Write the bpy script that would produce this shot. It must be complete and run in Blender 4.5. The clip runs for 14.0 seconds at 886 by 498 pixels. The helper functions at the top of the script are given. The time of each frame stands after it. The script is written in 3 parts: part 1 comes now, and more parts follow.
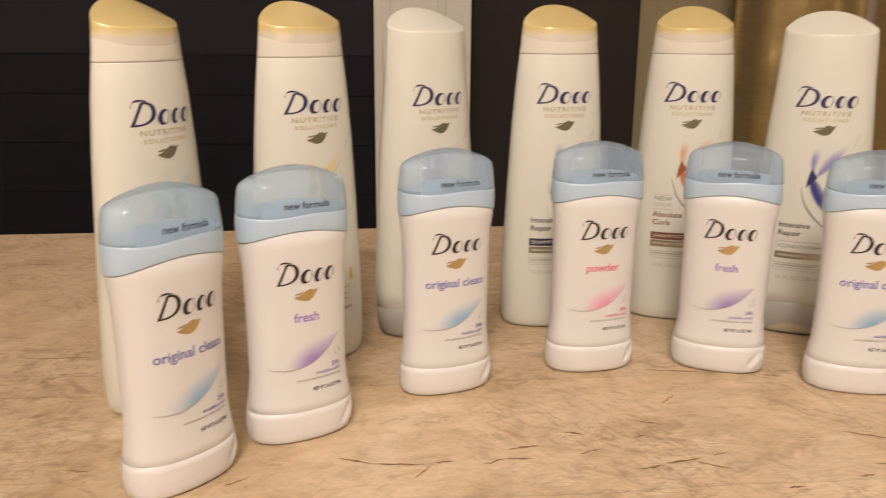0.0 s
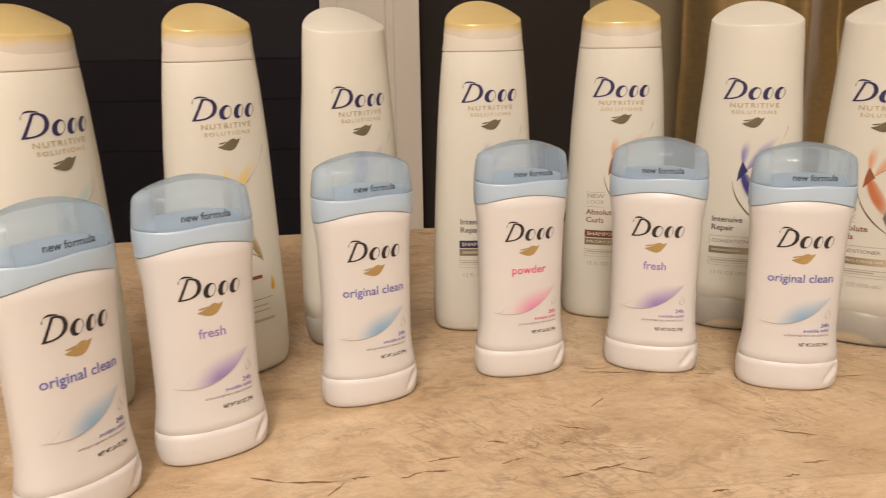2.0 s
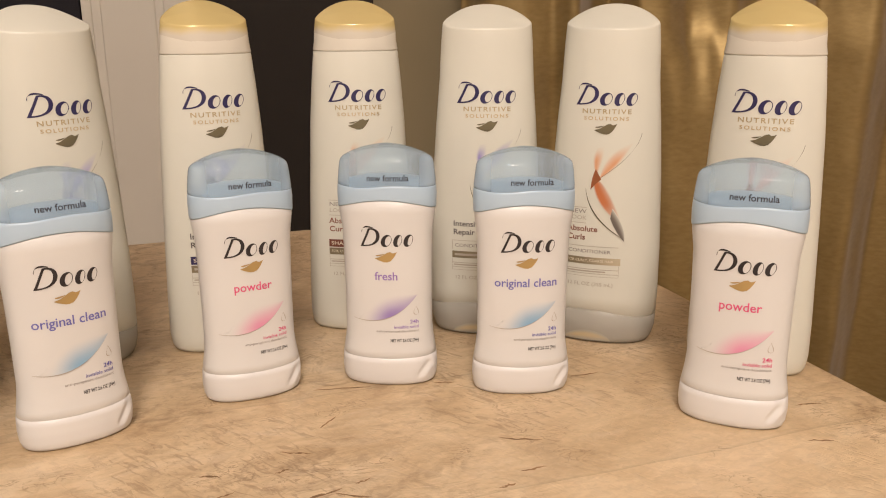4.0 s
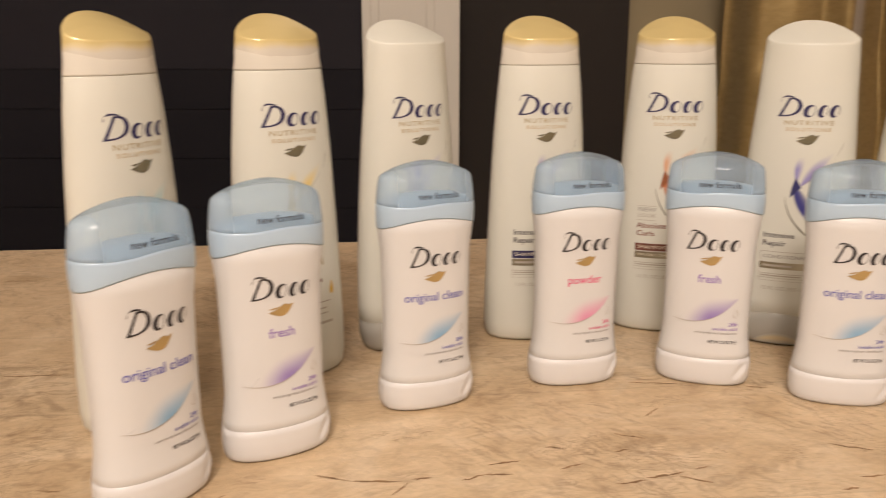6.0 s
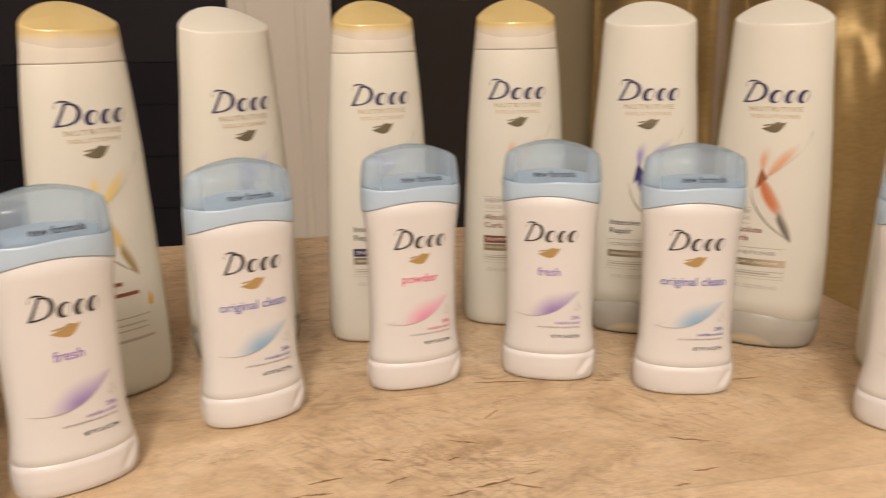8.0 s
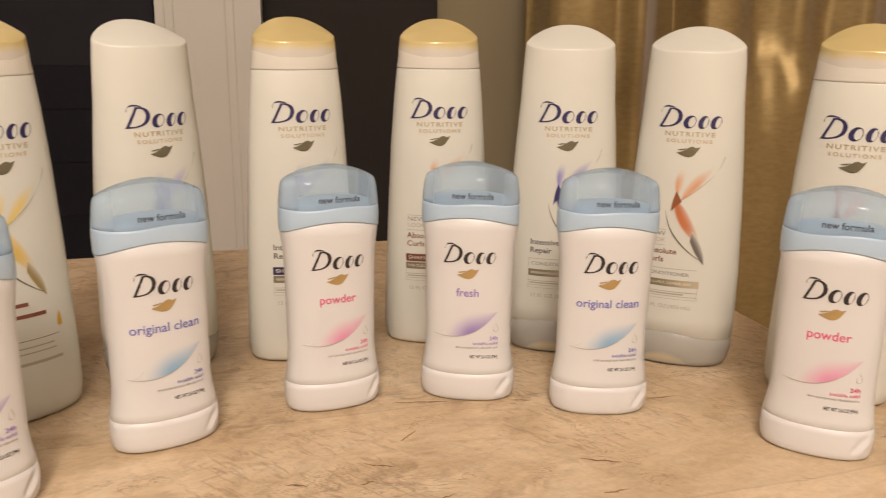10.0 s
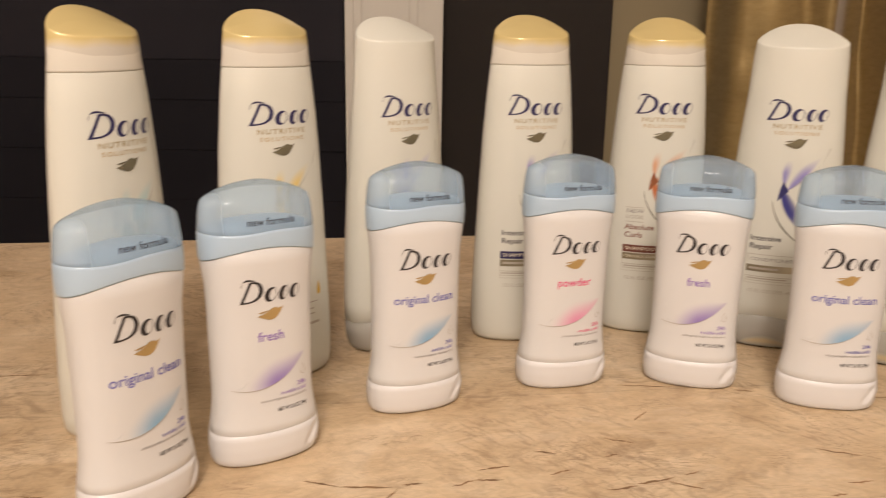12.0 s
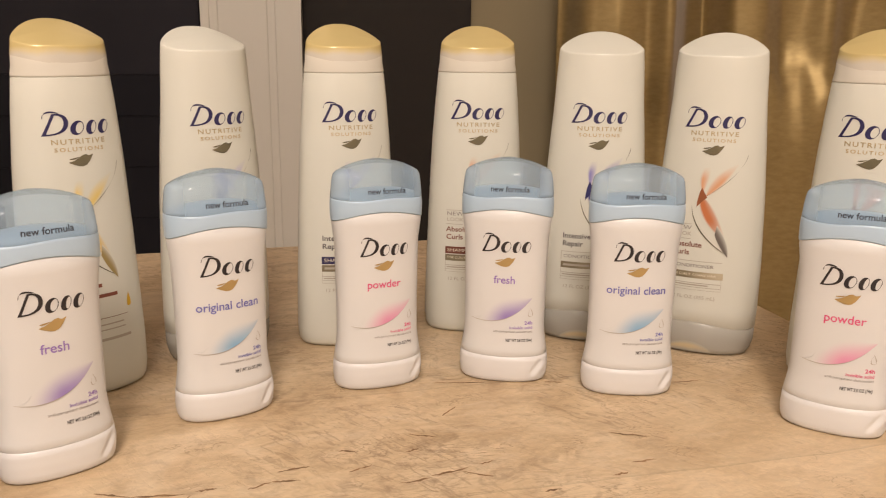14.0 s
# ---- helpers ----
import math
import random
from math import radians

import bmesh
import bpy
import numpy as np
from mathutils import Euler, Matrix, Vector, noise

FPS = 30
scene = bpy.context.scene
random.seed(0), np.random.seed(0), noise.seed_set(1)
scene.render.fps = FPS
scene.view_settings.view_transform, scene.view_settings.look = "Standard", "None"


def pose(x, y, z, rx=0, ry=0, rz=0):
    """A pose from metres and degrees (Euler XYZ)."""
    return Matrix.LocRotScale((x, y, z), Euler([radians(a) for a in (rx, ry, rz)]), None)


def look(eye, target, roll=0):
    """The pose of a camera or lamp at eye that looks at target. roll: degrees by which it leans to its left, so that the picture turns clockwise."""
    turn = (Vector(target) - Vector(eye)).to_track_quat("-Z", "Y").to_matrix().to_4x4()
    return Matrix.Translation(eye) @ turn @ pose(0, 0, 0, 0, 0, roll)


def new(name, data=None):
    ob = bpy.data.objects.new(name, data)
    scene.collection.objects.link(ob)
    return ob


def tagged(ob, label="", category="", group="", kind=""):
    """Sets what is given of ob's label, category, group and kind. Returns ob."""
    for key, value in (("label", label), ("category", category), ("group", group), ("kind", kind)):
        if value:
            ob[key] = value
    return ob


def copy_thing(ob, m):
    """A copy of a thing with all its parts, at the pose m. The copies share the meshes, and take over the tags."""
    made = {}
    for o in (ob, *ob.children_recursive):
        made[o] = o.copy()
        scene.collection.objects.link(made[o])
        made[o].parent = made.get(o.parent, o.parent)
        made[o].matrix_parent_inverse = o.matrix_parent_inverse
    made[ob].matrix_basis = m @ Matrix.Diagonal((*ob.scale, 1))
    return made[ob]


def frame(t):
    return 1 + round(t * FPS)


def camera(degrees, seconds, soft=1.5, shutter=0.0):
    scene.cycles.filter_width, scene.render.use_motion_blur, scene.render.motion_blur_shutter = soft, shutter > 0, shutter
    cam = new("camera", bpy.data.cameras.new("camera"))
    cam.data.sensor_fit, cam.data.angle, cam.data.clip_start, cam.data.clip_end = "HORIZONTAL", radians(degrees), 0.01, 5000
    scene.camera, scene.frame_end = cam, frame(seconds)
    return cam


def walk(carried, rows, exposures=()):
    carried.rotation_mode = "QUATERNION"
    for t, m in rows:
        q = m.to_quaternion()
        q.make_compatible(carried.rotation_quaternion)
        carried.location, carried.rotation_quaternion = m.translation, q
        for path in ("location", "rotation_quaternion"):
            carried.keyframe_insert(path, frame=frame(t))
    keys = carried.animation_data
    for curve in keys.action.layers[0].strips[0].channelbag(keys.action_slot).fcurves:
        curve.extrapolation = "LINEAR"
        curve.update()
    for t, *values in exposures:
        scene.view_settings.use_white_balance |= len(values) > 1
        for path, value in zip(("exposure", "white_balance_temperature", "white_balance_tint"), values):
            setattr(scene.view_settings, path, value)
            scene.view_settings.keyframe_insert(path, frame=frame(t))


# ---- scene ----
# ---- path of the camera ----
PATH = [
    (0, (0.0468, 0.0388, 0.1964), (0.0182, 1.9686, -0.3280), 0.45),
    (0.5, (0.0343, 0.0397, 0.1901), (-0.0814, 1.9648, -0.3398), 0.10),
    (1, (0.0434, 0.0467, 0.1941), (-0.0417, 1.9738, -0.3343), 0.00),
    (1.5, (0.0577, 0.0505, 0.1921), (0.0440, 1.9821, -0.3263), -0.26),
    (2, (0.0765, 0.0529, 0.1962), (0.1030, 1.9818, -0.3317), -0.89),
    (2.5, (0.1011, 0.0588, 0.1975), (0.2031, 1.9829, -0.3386), -0.86),
    (2.7, (0.1137, 0.0625, 0.1954), (0.2732, 1.9824, -0.3414), -0.68),
    (3.7, (0.1350, 0.0700, 0.1965), (0.5500, 1.9450, -0.3360), -0.20),
    (4.8, (0.1183, 0.0656, 0.1983), (0.4779, 1.9616, -0.3271), 0.35),
    (5, (0.1093, 0.0641, 0.1980), (0.3939, 1.9730, -0.3265), 0.25),
    (5.5, (0.0852, 0.0538, 0.1964), (0.1965, 1.9820, -0.3227), -0.13),
    (6, (0.0559, 0.0436, 0.1952), (0.0345, 1.9812, -0.2999), 0.06),
    (6.5, (0.0376, 0.0372, 0.1897), (-0.0847, 1.9698, -0.3105), -0.16),
    (7, (0.0553, 0.0478, 0.1952), (0.0026, 1.9746, -0.3382), -0.75),
    (7.5, (0.0735, 0.0633, 0.1988), (0.1101, 1.9945, -0.3200), -0.41),
    (8, (0.1020, 0.0693, 0.1933), (0.2793, 1.9922, -0.3271), -0.81),
    (8.2, (0.1094, 0.0730, 0.1993), (0.3806, 1.9731, -0.3631), 0.03),
    (9.2, (0.1200, 0.0740, 0.2010), (0.5050, 1.9600, -0.3330), 0.60),
    (10.3, (0.1003, 0.0680, 0.2019), (0.3591, 1.9856, -0.3037), 1.16),
    (10.5, (0.0827, 0.0660, 0.2000), (0.2889, 1.9900, -0.3056), 1.59),
    (11, (0.0491, 0.0589, 0.1946), (0.1239, 1.9896, -0.3219), 1.87),
    (11.5, (0.0307, 0.0536, 0.1946), (0.0091, 1.9845, -0.3262), 1.23),
    (12, (0.0486, 0.0491, 0.2000), (0.0831, 1.9810, -0.3164), 0.98),
    (12.5, (0.0834, 0.0465, 0.2044), (0.2372, 1.9791, -0.2869), 0.77),
    (13, (0.1052, 0.0403, 0.2010), (0.3515, 1.9669, -0.2761), 0.72),
    (13.5, (0.1077, 0.0361, 0.1993), (0.3736, 1.9597, -0.2792), 0.74),
    (14, (0.1003, 0.0363, 0.1971), (0.3588, 1.9601, -0.2846), 0.69),
]
cam = camera(54.86, 14.0, soft=1.05, shutter=0.45)
walk(cam, [(t, look(eye, target, roll)) for t, eye, target, roll in PATH], exposures=[(0.0, 0.0), (14.0, 0.0)])

# ---- light: one warm room lamp behind and above the camera ----
room_world = bpy.data.worlds.new("room_world")
scene.world = room_world
room_world.use_nodes = True
room_world.node_tree.nodes["Background"].inputs["Color"].default_value = (1.0, 0.8, 0.6, 1)
room_world.node_tree.nodes["Background"].inputs["Strength"].default_value = 0.02
lamp_data = bpy.data.lights.new("room_lamp", "POINT")
lamp_data.energy, lamp_data.color, lamp_data.shadow_soft_size = 77.0, (1.0, 0.865, 0.765), 0.18
lamp = new("room_lamp", lamp_data)
lamp.location = (-0.05, -0.84, 1.28)


# ---- materials ----
def shader(name):
    m = bpy.data.materials.new(name)
    m.use_nodes = True
    return m, m.node_tree.nodes, m.node_tree.links, m.node_tree.nodes["Principled BSDF"]


def ramp(nodes, stops):
    r = nodes.new("ShaderNodeValToRGB")
    while len(r.color_ramp.elements) < len(stops):
        r.color_ramp.elements.new(0.5)
    for e, (p, c) in zip(r.color_ramp.elements, stops):
        e.position, e.color = p, (*c, 1)
    return r


def plastic(name, colour, rough=0.35, vary=0.03, metal=0.0, coat=0.0, bump=0.02):
    """A moulded or painted surface: soft mottling, uneven gloss and very fine relief."""
    m, nodes, links, p = shader(name)
    at = nodes.new("ShaderNodeTexCoord")
    big, fine = nodes.new("ShaderNodeTexNoise"), nodes.new("ShaderNodeTexNoise")
    big.inputs["Scale"].default_value, fine.inputs["Scale"].default_value = 35.0, 900.0
    links.new(at.outputs["Object"], big.inputs["Vector"])
    links.new(at.outputs["Object"], fine.inputs["Vector"])
    lo, hi = [c * (1 - vary) for c in colour], [min(1.0, c * (1 + vary)) for c in colour]
    r = ramp(nodes, [(0.3, lo), (0.7, hi)])
    links.new(big.outputs["Fac"], r.inputs["Fac"])
    links.new(r.outputs["Color"], p.inputs["Base Color"])
    g = nodes.new("ShaderNodeMapRange")
    g.inputs["To Min"].default_value, g.inputs["To Max"].default_value = rough * 0.85, min(1.0, rough * 1.15)
    links.new(big.outputs["Fac"], g.inputs["Value"])
    links.new(g.outputs["Result"], p.inputs["Roughness"])
    b = nodes.new("ShaderNodeBump")
    b.inputs["Strength"].default_value, b.inputs["Distance"].default_value = bump, 0.0005
    links.new(fine.outputs["Fac"], b.inputs["Height"])
    links.new(b.outputs["Normal"], p.inputs["Normal"])
    p.inputs["Metallic"].default_value = metal
    p.inputs["Coat Weight"].default_value = coat
    return m


WHITE = (0.652, 0.650, 0.655)
MILK = (0.648, 0.645, 0.585)
white_stick = plastic("white_stick_plastic", WHITE, 0.36, 0.012)
base_plastic = plastic("white_base_plastic", (0.68, 0.675, 0.685), 0.38, 0.012)
bottle_white = plastic("pearl_bottle_plastic", MILK, 0.36, 0.010)
collar_white = plastic("frosted_collar_plastic", (0.64, 0.61, 0.545), 0.22, 0.02)
silver_cap = plastic("silver_grey_cap_plastic", (0.37, 0.355, 0.32), 0.24, 0.03)
blue_collar = plastic("pale_blue_plastic", (0.425, 0.555, 0.700), 0.3, 0.02)
ink_black = plastic("black_ink", (0.022, 0.018, 0.022), 0.4)
ink_navy = plastic("navy_ink", (0.022, 0.018, 0.085), 0.4)
ink_gold = plastic("gold_ink", (0.44, 0.30, 0.12), 0.35, 0.1, 0.2)
ink_range = plastic("range_ink", (0.42, 0.335, 0.19), 0.35, 0.08, 0.1)
ink_pale_gold = plastic("pale_gold_ink", (0.48, 0.36, 0.19), 0.35, 0.08, 0.1)
ink_olive = plastic("olive_foil", (0.19, 0.165, 0.105), 0.25, 0.25, 0.5)
ink_grey = plastic("grey_ink", (0.24, 0.21, 0.20), 0.5)
ink_dark = plastic("dark_grey_ink", (0.10, 0.085, 0.09), 0.5)
ink_pale = plastic("pale_grey_ink", (0.42, 0.375, 0.32), 0.5)
ink_brown = plastic("brown_ink", (0.15, 0.045, 0.03), 0.45)
ink_rust = plastic("rust_ink", (0.22, 0.07, 0.045), 0.45)
ink_cream = plastic("cream_ink", (0.75, 0.68, 0.55), 0.45)
ink_yellow = plastic("amber_drop_ink", (0.66, 0.40, 0.03), 0.3, 0.12)


def translucent(name, tint, clear, rough=0.10):
    """Thin see-through plastic: part of the light goes straight through, the rest is tinted gloss."""
    m, nodes, links, p = shader(name)
    p.inputs["Base Color"].default_value, p.inputs["Roughness"].default_value = (*tint, 1), rough
    t, mix = nodes.new("ShaderNodeBsdfTransparent"), nodes.new("ShaderNodeMixShader")
    t.inputs["Color"].default_value = (0.89, 0.95, 0.985, 1)
    at, n = nodes.new("ShaderNodeTexCoord"), nodes.new("ShaderNodeTexNoise")
    n.inputs["Scale"].default_value = 60.0
    links.new(at.outputs["Object"], n.inputs["Vector"])
    # the moulding is thicker, so more strongly dyed, in its two side walls
    sep, wide, wob, g = nodes.new("ShaderNodeSeparateXYZ"), nodes.new("ShaderNodeMath"), nodes.new("ShaderNodeMath"), nodes.new("ShaderNodeMapRange")
    wide.operation, wob.operation = "ABSOLUTE", "MULTIPLY_ADD"
    wob.inputs[1].default_value = 0.002
    links.new(at.outputs["Object"], sep.inputs["Vector"])
    links.new(sep.outputs["X"], wide.inputs[0])
    links.new(n.outputs["Fac"], wob.inputs[0])
    links.new(wide.outputs["Value"], wob.inputs[2])
    g.interpolation_type = "SMOOTHSTEP"
    g.inputs["From Min"].default_value, g.inputs["From Max"].default_value = 0.0165, 0.0255
    g.inputs["To Min"].default_value, g.inputs["To Max"].default_value = clear, clear - 0.28
    links.new(wob.outputs["Value"], g.inputs["Value"])
    links.new(g.outputs["Result"], mix.inputs["Fac"])
    links.new(p.outputs["BSDF"], mix.inputs[1])
    bent, clear_mix = nodes.new("ShaderNodeBsdfRefraction"), nodes.new("ShaderNodeMixShader")
    bent.inputs["Color"].default_value, bent.inputs["IOR"].default_value, bent.inputs["Roughness"].default_value = (0.86, 0.93, 0.97, 1), 1.14, 0.10
    clear_mix.inputs["Fac"].default_value = 0.42
    links.new(t.outputs["BSDF"], clear_mix.inputs[1])
    links.new(bent.outputs["BSDF"], clear_mix.inputs[2])
    links.new(clear_mix.outputs["Shader"], mix.inputs[2])
    links.new(mix.outputs["Shader"], nodes["Material Output"].inputs["Surface"])
    return m


blue_clear = translucent("clear_blue_cap_plastic", (0.47, 0.60, 0.75), 0.70)


def gold_cap():
    """Pearly gold plastic, its dye fading out towards the lower rim."""
    m, nodes, links, p = shader("pearly_gold_plastic")
    at, sep = nodes.new("ShaderNodeTexCoord"), nodes.new("ShaderNodeSeparateXYZ")
    n = nodes.new("ShaderNodeTexNoise")
    n.inputs["Scale"].default_value = 90.0
    links.new(at.outputs["Object"], sep.inputs["Vector"])
    links.new(at.outputs["Object"], n.inputs["Vector"])
    wob = nodes.new("ShaderNodeMath")
    wob.operation = "MULTIPLY_ADD"
    wob.inputs[1].default_value = 0.003
    links.new(n.outputs["Fac"], wob.inputs[0])
    links.new(sep.outputs["Z"], wob.inputs[2])
    g = nodes.new("ShaderNodeMapRange")
    g.inputs["From Min"].default_value, g.inputs["From Max"].default_value = 0.1868, 0.1912
    links.new(wob.outputs["Value"], g.inputs["Value"])
    r = ramp(nodes, [(0.0, (0.64, 0.60, 0.53)), (0.5, (0.66, 0.565, 0.36)), (1.0, (0.625, 0.50, 0.235))])
    links.new(g.outputs["Result"], r.inputs["Fac"])
    links.new(r.outputs["Color"], p.inputs["Base Color"])
    p.inputs["Roughness"].default_value, p.inputs["Metallic"].default_value = 0.19, 0.15
    return m


gold_plastic = gold_cap()


def print_fade(name, colour, paper, s0=0.1, s1=0.55, t0=1.0, t1=0.15, edge=0.0, tip=1.0):
    """A printed tint that fades into the paper colour along and across its shape; edge: how softly both long sides end; tip: what is left at the far end."""
    m, nodes, links, p = shader(name)
    uv, sep = nodes.new("ShaderNodeUVMap"), nodes.new("ShaderNodeSeparateXYZ")
    uv.uv_map = "UVMap"
    links.new(uv.outputs["UV"], sep.inputs["Vector"])

    def fade(source, f0, f1, v0, v1):
        g = nodes.new("ShaderNodeMapRange")
        g.interpolation_type = "SMOOTHSTEP"
        for key, value in zip(("From Min", "From Max", "To Min", "To Max"), (f0, f1, v0, v1)):
            g.inputs[key].default_value = value
        links.new(sep.outputs[source], g.inputs["Value"])
        return g.outputs["Result"]

    steps = [fade("X", s0, s1, 0.0, 1.0), fade("Y", t1, t0, 1.0, 0.0)]
    if edge:
        steps += [fade("Y", 0.0, edge, 0.0, 1.0), fade("Y", 1.0 - edge, 1.0, 1.0, 0.0)]
    if tip < 1.0:
        steps.append(fade("X", 0.5, 1.0, 1.0, tip))
    amount = steps[0]
    for step in steps[1:]:
        k = nodes.new("ShaderNodeMath")
        k.operation = "MULTIPLY"
        links.new(amount, k.inputs[0])
        links.new(step, k.inputs[1])
        amount = k.outputs["Value"]
    mix = nodes.new("ShaderNodeMix")
    mix.data_type = "RGBA"
    mix.inputs["A"].default_value, mix.inputs["B"].default_value = (*paper, 1), (*colour, 1)
    links.new(amount, mix.inputs["Factor"])
    links.new(mix.outputs["Result"], p.inputs["Base Color"])
    p.inputs["Roughness"].default_value = 0.32
    return m


def table_wood():
    """Whitewashed knotty wood print: planks of slightly different tone, pale and brown clouds, slanting saw marks and fine veins."""
    m, nodes, links, p = shader("whitewashed_wood")
    at = nodes.new("ShaderNodeTexCoord")

    def noise_at(scale, size, detail=6.0, distort=0.0, turn=0.0, rough=0.5):
        mp, n = nodes.new("ShaderNodeMapping"), nodes.new("ShaderNodeTexNoise")
        mp.vector_type = "TEXTURE"
        mp.inputs["Scale"].default_value, mp.inputs["Rotation"].default_value = [1 / k for k in scale], (0, 0, radians(turn))
        n.inputs["Scale"].default_value, n.inputs["Detail"].default_value = size, detail
        n.inputs["Distortion"].default_value, n.inputs["Roughness"].default_value = distort, rough
        links.new(at.outputs["Object"], mp.inputs["Vector"])
        links.new(mp.outputs["Vector"], n.inputs["Vector"])
        return n.outputs["Fac"]

    def level(source, *stops):
        r = ramp(nodes, [(at_, (v, v, v)) for at_, v in stops])
        links.new(source, r.inputs["Fac"])
        return r.outputs["Color"]

    def maths(kind, a, b):
        k = nodes.new("ShaderNodeMath")
        k.operation = kind
        for slot, value in enumerate((a, b)):
            if isinstance(value, (int, float)):
                k.inputs[slot].default_value = value
            else:
                links.new(value, k.inputs[slot])
        return k.outputs["Value"]

    def stain(base_in, amount, colour):
        mix = nodes.new("ShaderNodeMix")
        mix.data_type = "RGBA"
        mix.inputs["B"].default_value = (*colour, 1)
        links.new(amount, mix.inputs["Factor"])
        links.new(base_in, mix.inputs["A"])
        return mix.outputs["Result"]

    clouds, streaks = noise_at((1, 1.3, 1), 9.0, 5.0, 1.6), noise_at((1, 1.5, 1), 30.0, 7.0, 1.4, 6.0)
    patches, fibres = noise_at((1, 1.5, 1), 4.2, 3.0, 0.6), noise_at((1, 1.8, 1), 170.0, 5.0, 0.8)
    tone = maths("ADD", maths("MULTIPLY", clouds, 0.6), maths("MULTIPLY", streaks, 0.4))
    base = ramp(nodes, [(0.32, (0.475, 0.335, 0.196)), (0.43, (0.565, 0.415, 0.257)), (0.54, (0.650, 0.495, 0.322)), (0.70, (0.735, 0.585, 0.410))])
    links.new(tone, base.inputs["Fac"])
    colour = base.outputs["Color"]
    # brown smudges where the print is weathered, with slanting saw marks in them
    blot = level(noise_at((1, 1.25, 1), 46.0, 6.0, 1.6, 12.0, 0.62), (0.50, 0.0), (0.64, 1.0))
    where = level(patches, (0.40, 0.10), (0.60, 1.0))
    colour = stain(colour, maths("MULTIPLY", maths("MULTIPLY", blot, where), 0.46), (0.235, 0.140, 0.078))
    saw = level(noise_at((1, 3.6, 1), 78.0, 5.0, 1.3, 124.0, 0.6), (0.52, 0.0), (0.62, 1.0))
    sawn = level(noise_at((1, 1.3, 1), 5.5, 3.0, 0.8), (0.49, 0.0), (0.60, 1.0))
    colour = stain(colour, maths("MULTIPLY", maths("MULTIPLY", saw, sawn), 0.42), (0.245, 0.150, 0.085))
    # hair-fine veins
    vein = level(noise_at((1, 4.5, 1), 17.0, 5.0, 1.8), (0.480, 0.0), (0.494, 1.0), (0.506, 1.0), (0.520, 0.0))
    colour = stain(colour, maths("MULTIPLY", maths("MULTIPLY", vein, level(patches, (0.47, 0.0), (0.62, 1.0))), 0.36), (0.18, 0.10, 0.05))
    nick = level(noise_at((1, 2.4, 1), 44.0, 3.0, 2.4, -10.0), (0.478, 0.0), (0.492, 1.0), (0.508, 1.0), (0.522, 0.0))
    colour = stain(colour, maths("MULTIPLY", maths("MULTIPLY", nick, level(noise_at((1, 1.2, 1), 20.0, 2.0), (0.54, 0.0), (0.61, 1.0))), 0.48), (0.20, 0.115, 0.06))
    # pale chalky wash rubbed over the rest
    wash = level(noise_at((1, 1.3, 1), 17.0, 6.0, 1.2, 8.0, 0.6), (0.56, 0.0), (0.70, 1.0))
    colour = stain(colour, maths("MULTIPLY", wash, 0.30), (0.75, 0.63, 0.48))
    # each plank of the print has its own tone, with a thin darker joint
    sep, rnd = nodes.new("ShaderNodeSeparateXYZ"), nodes.new("ShaderNodeTexWhiteNoise")
    rnd.noise_dimensions = "1D"
    links.new(at.outputs["Object"], sep.inputs["Vector"])
    run = maths("ADD", maths("MULTIPLY", sep.outputs["Y"], 8.4), maths("MULTIPLY", noise_at((1, 1, 1), 7.0, 3.0), 0.12))
    links.new(maths("FLOOR", run, 0.0), rnd.inputs["W"])
    plank = level(rnd.outputs["Value"], (0.0, 0.90), (1.0, 1.07))
    joint = level(maths("FRACT", run, 0.0), (0.0, 0.82), (0.018, 1.0))
    fine = level(fibres, (0.34, 0.92), (0.62, 1.05))
    for factor in (plank, joint, fine):
        mul = nodes.new("ShaderNodeMix")
        mul.data_type, mul.blend_type = "RGBA", "MULTIPLY"
        mul.inputs["Factor"].default_value = 1.0
        links.new(colour, mul.inputs["A"])
        links.new(factor, mul.inputs["B"])
        colour = mul.outputs["Result"]
    links.new(colour, p.inputs["Base Color"])
    rough = nodes.new("ShaderNodeMapRange")
    rough.inputs["To Min"].default_value, rough.inputs["To Max"].default_value = 0.40, 0.60
    links.new(streaks, rough.inputs["Value"])
    links.new(rough.outputs["Result"], p.inputs["Roughness"])
    bump = nodes.new("ShaderNodeBump")
    bump.inputs["Strength"].default_value, bump.inputs["Distance"].default_value = 0.35, 0.0007
    links.new(maths("ADD", fibres, maths("MULTIPLY", saw, -0.5)), bump.inputs["Height"])
    links.new(bump.outputs["Normal"], p.inputs["Normal"])
    return m


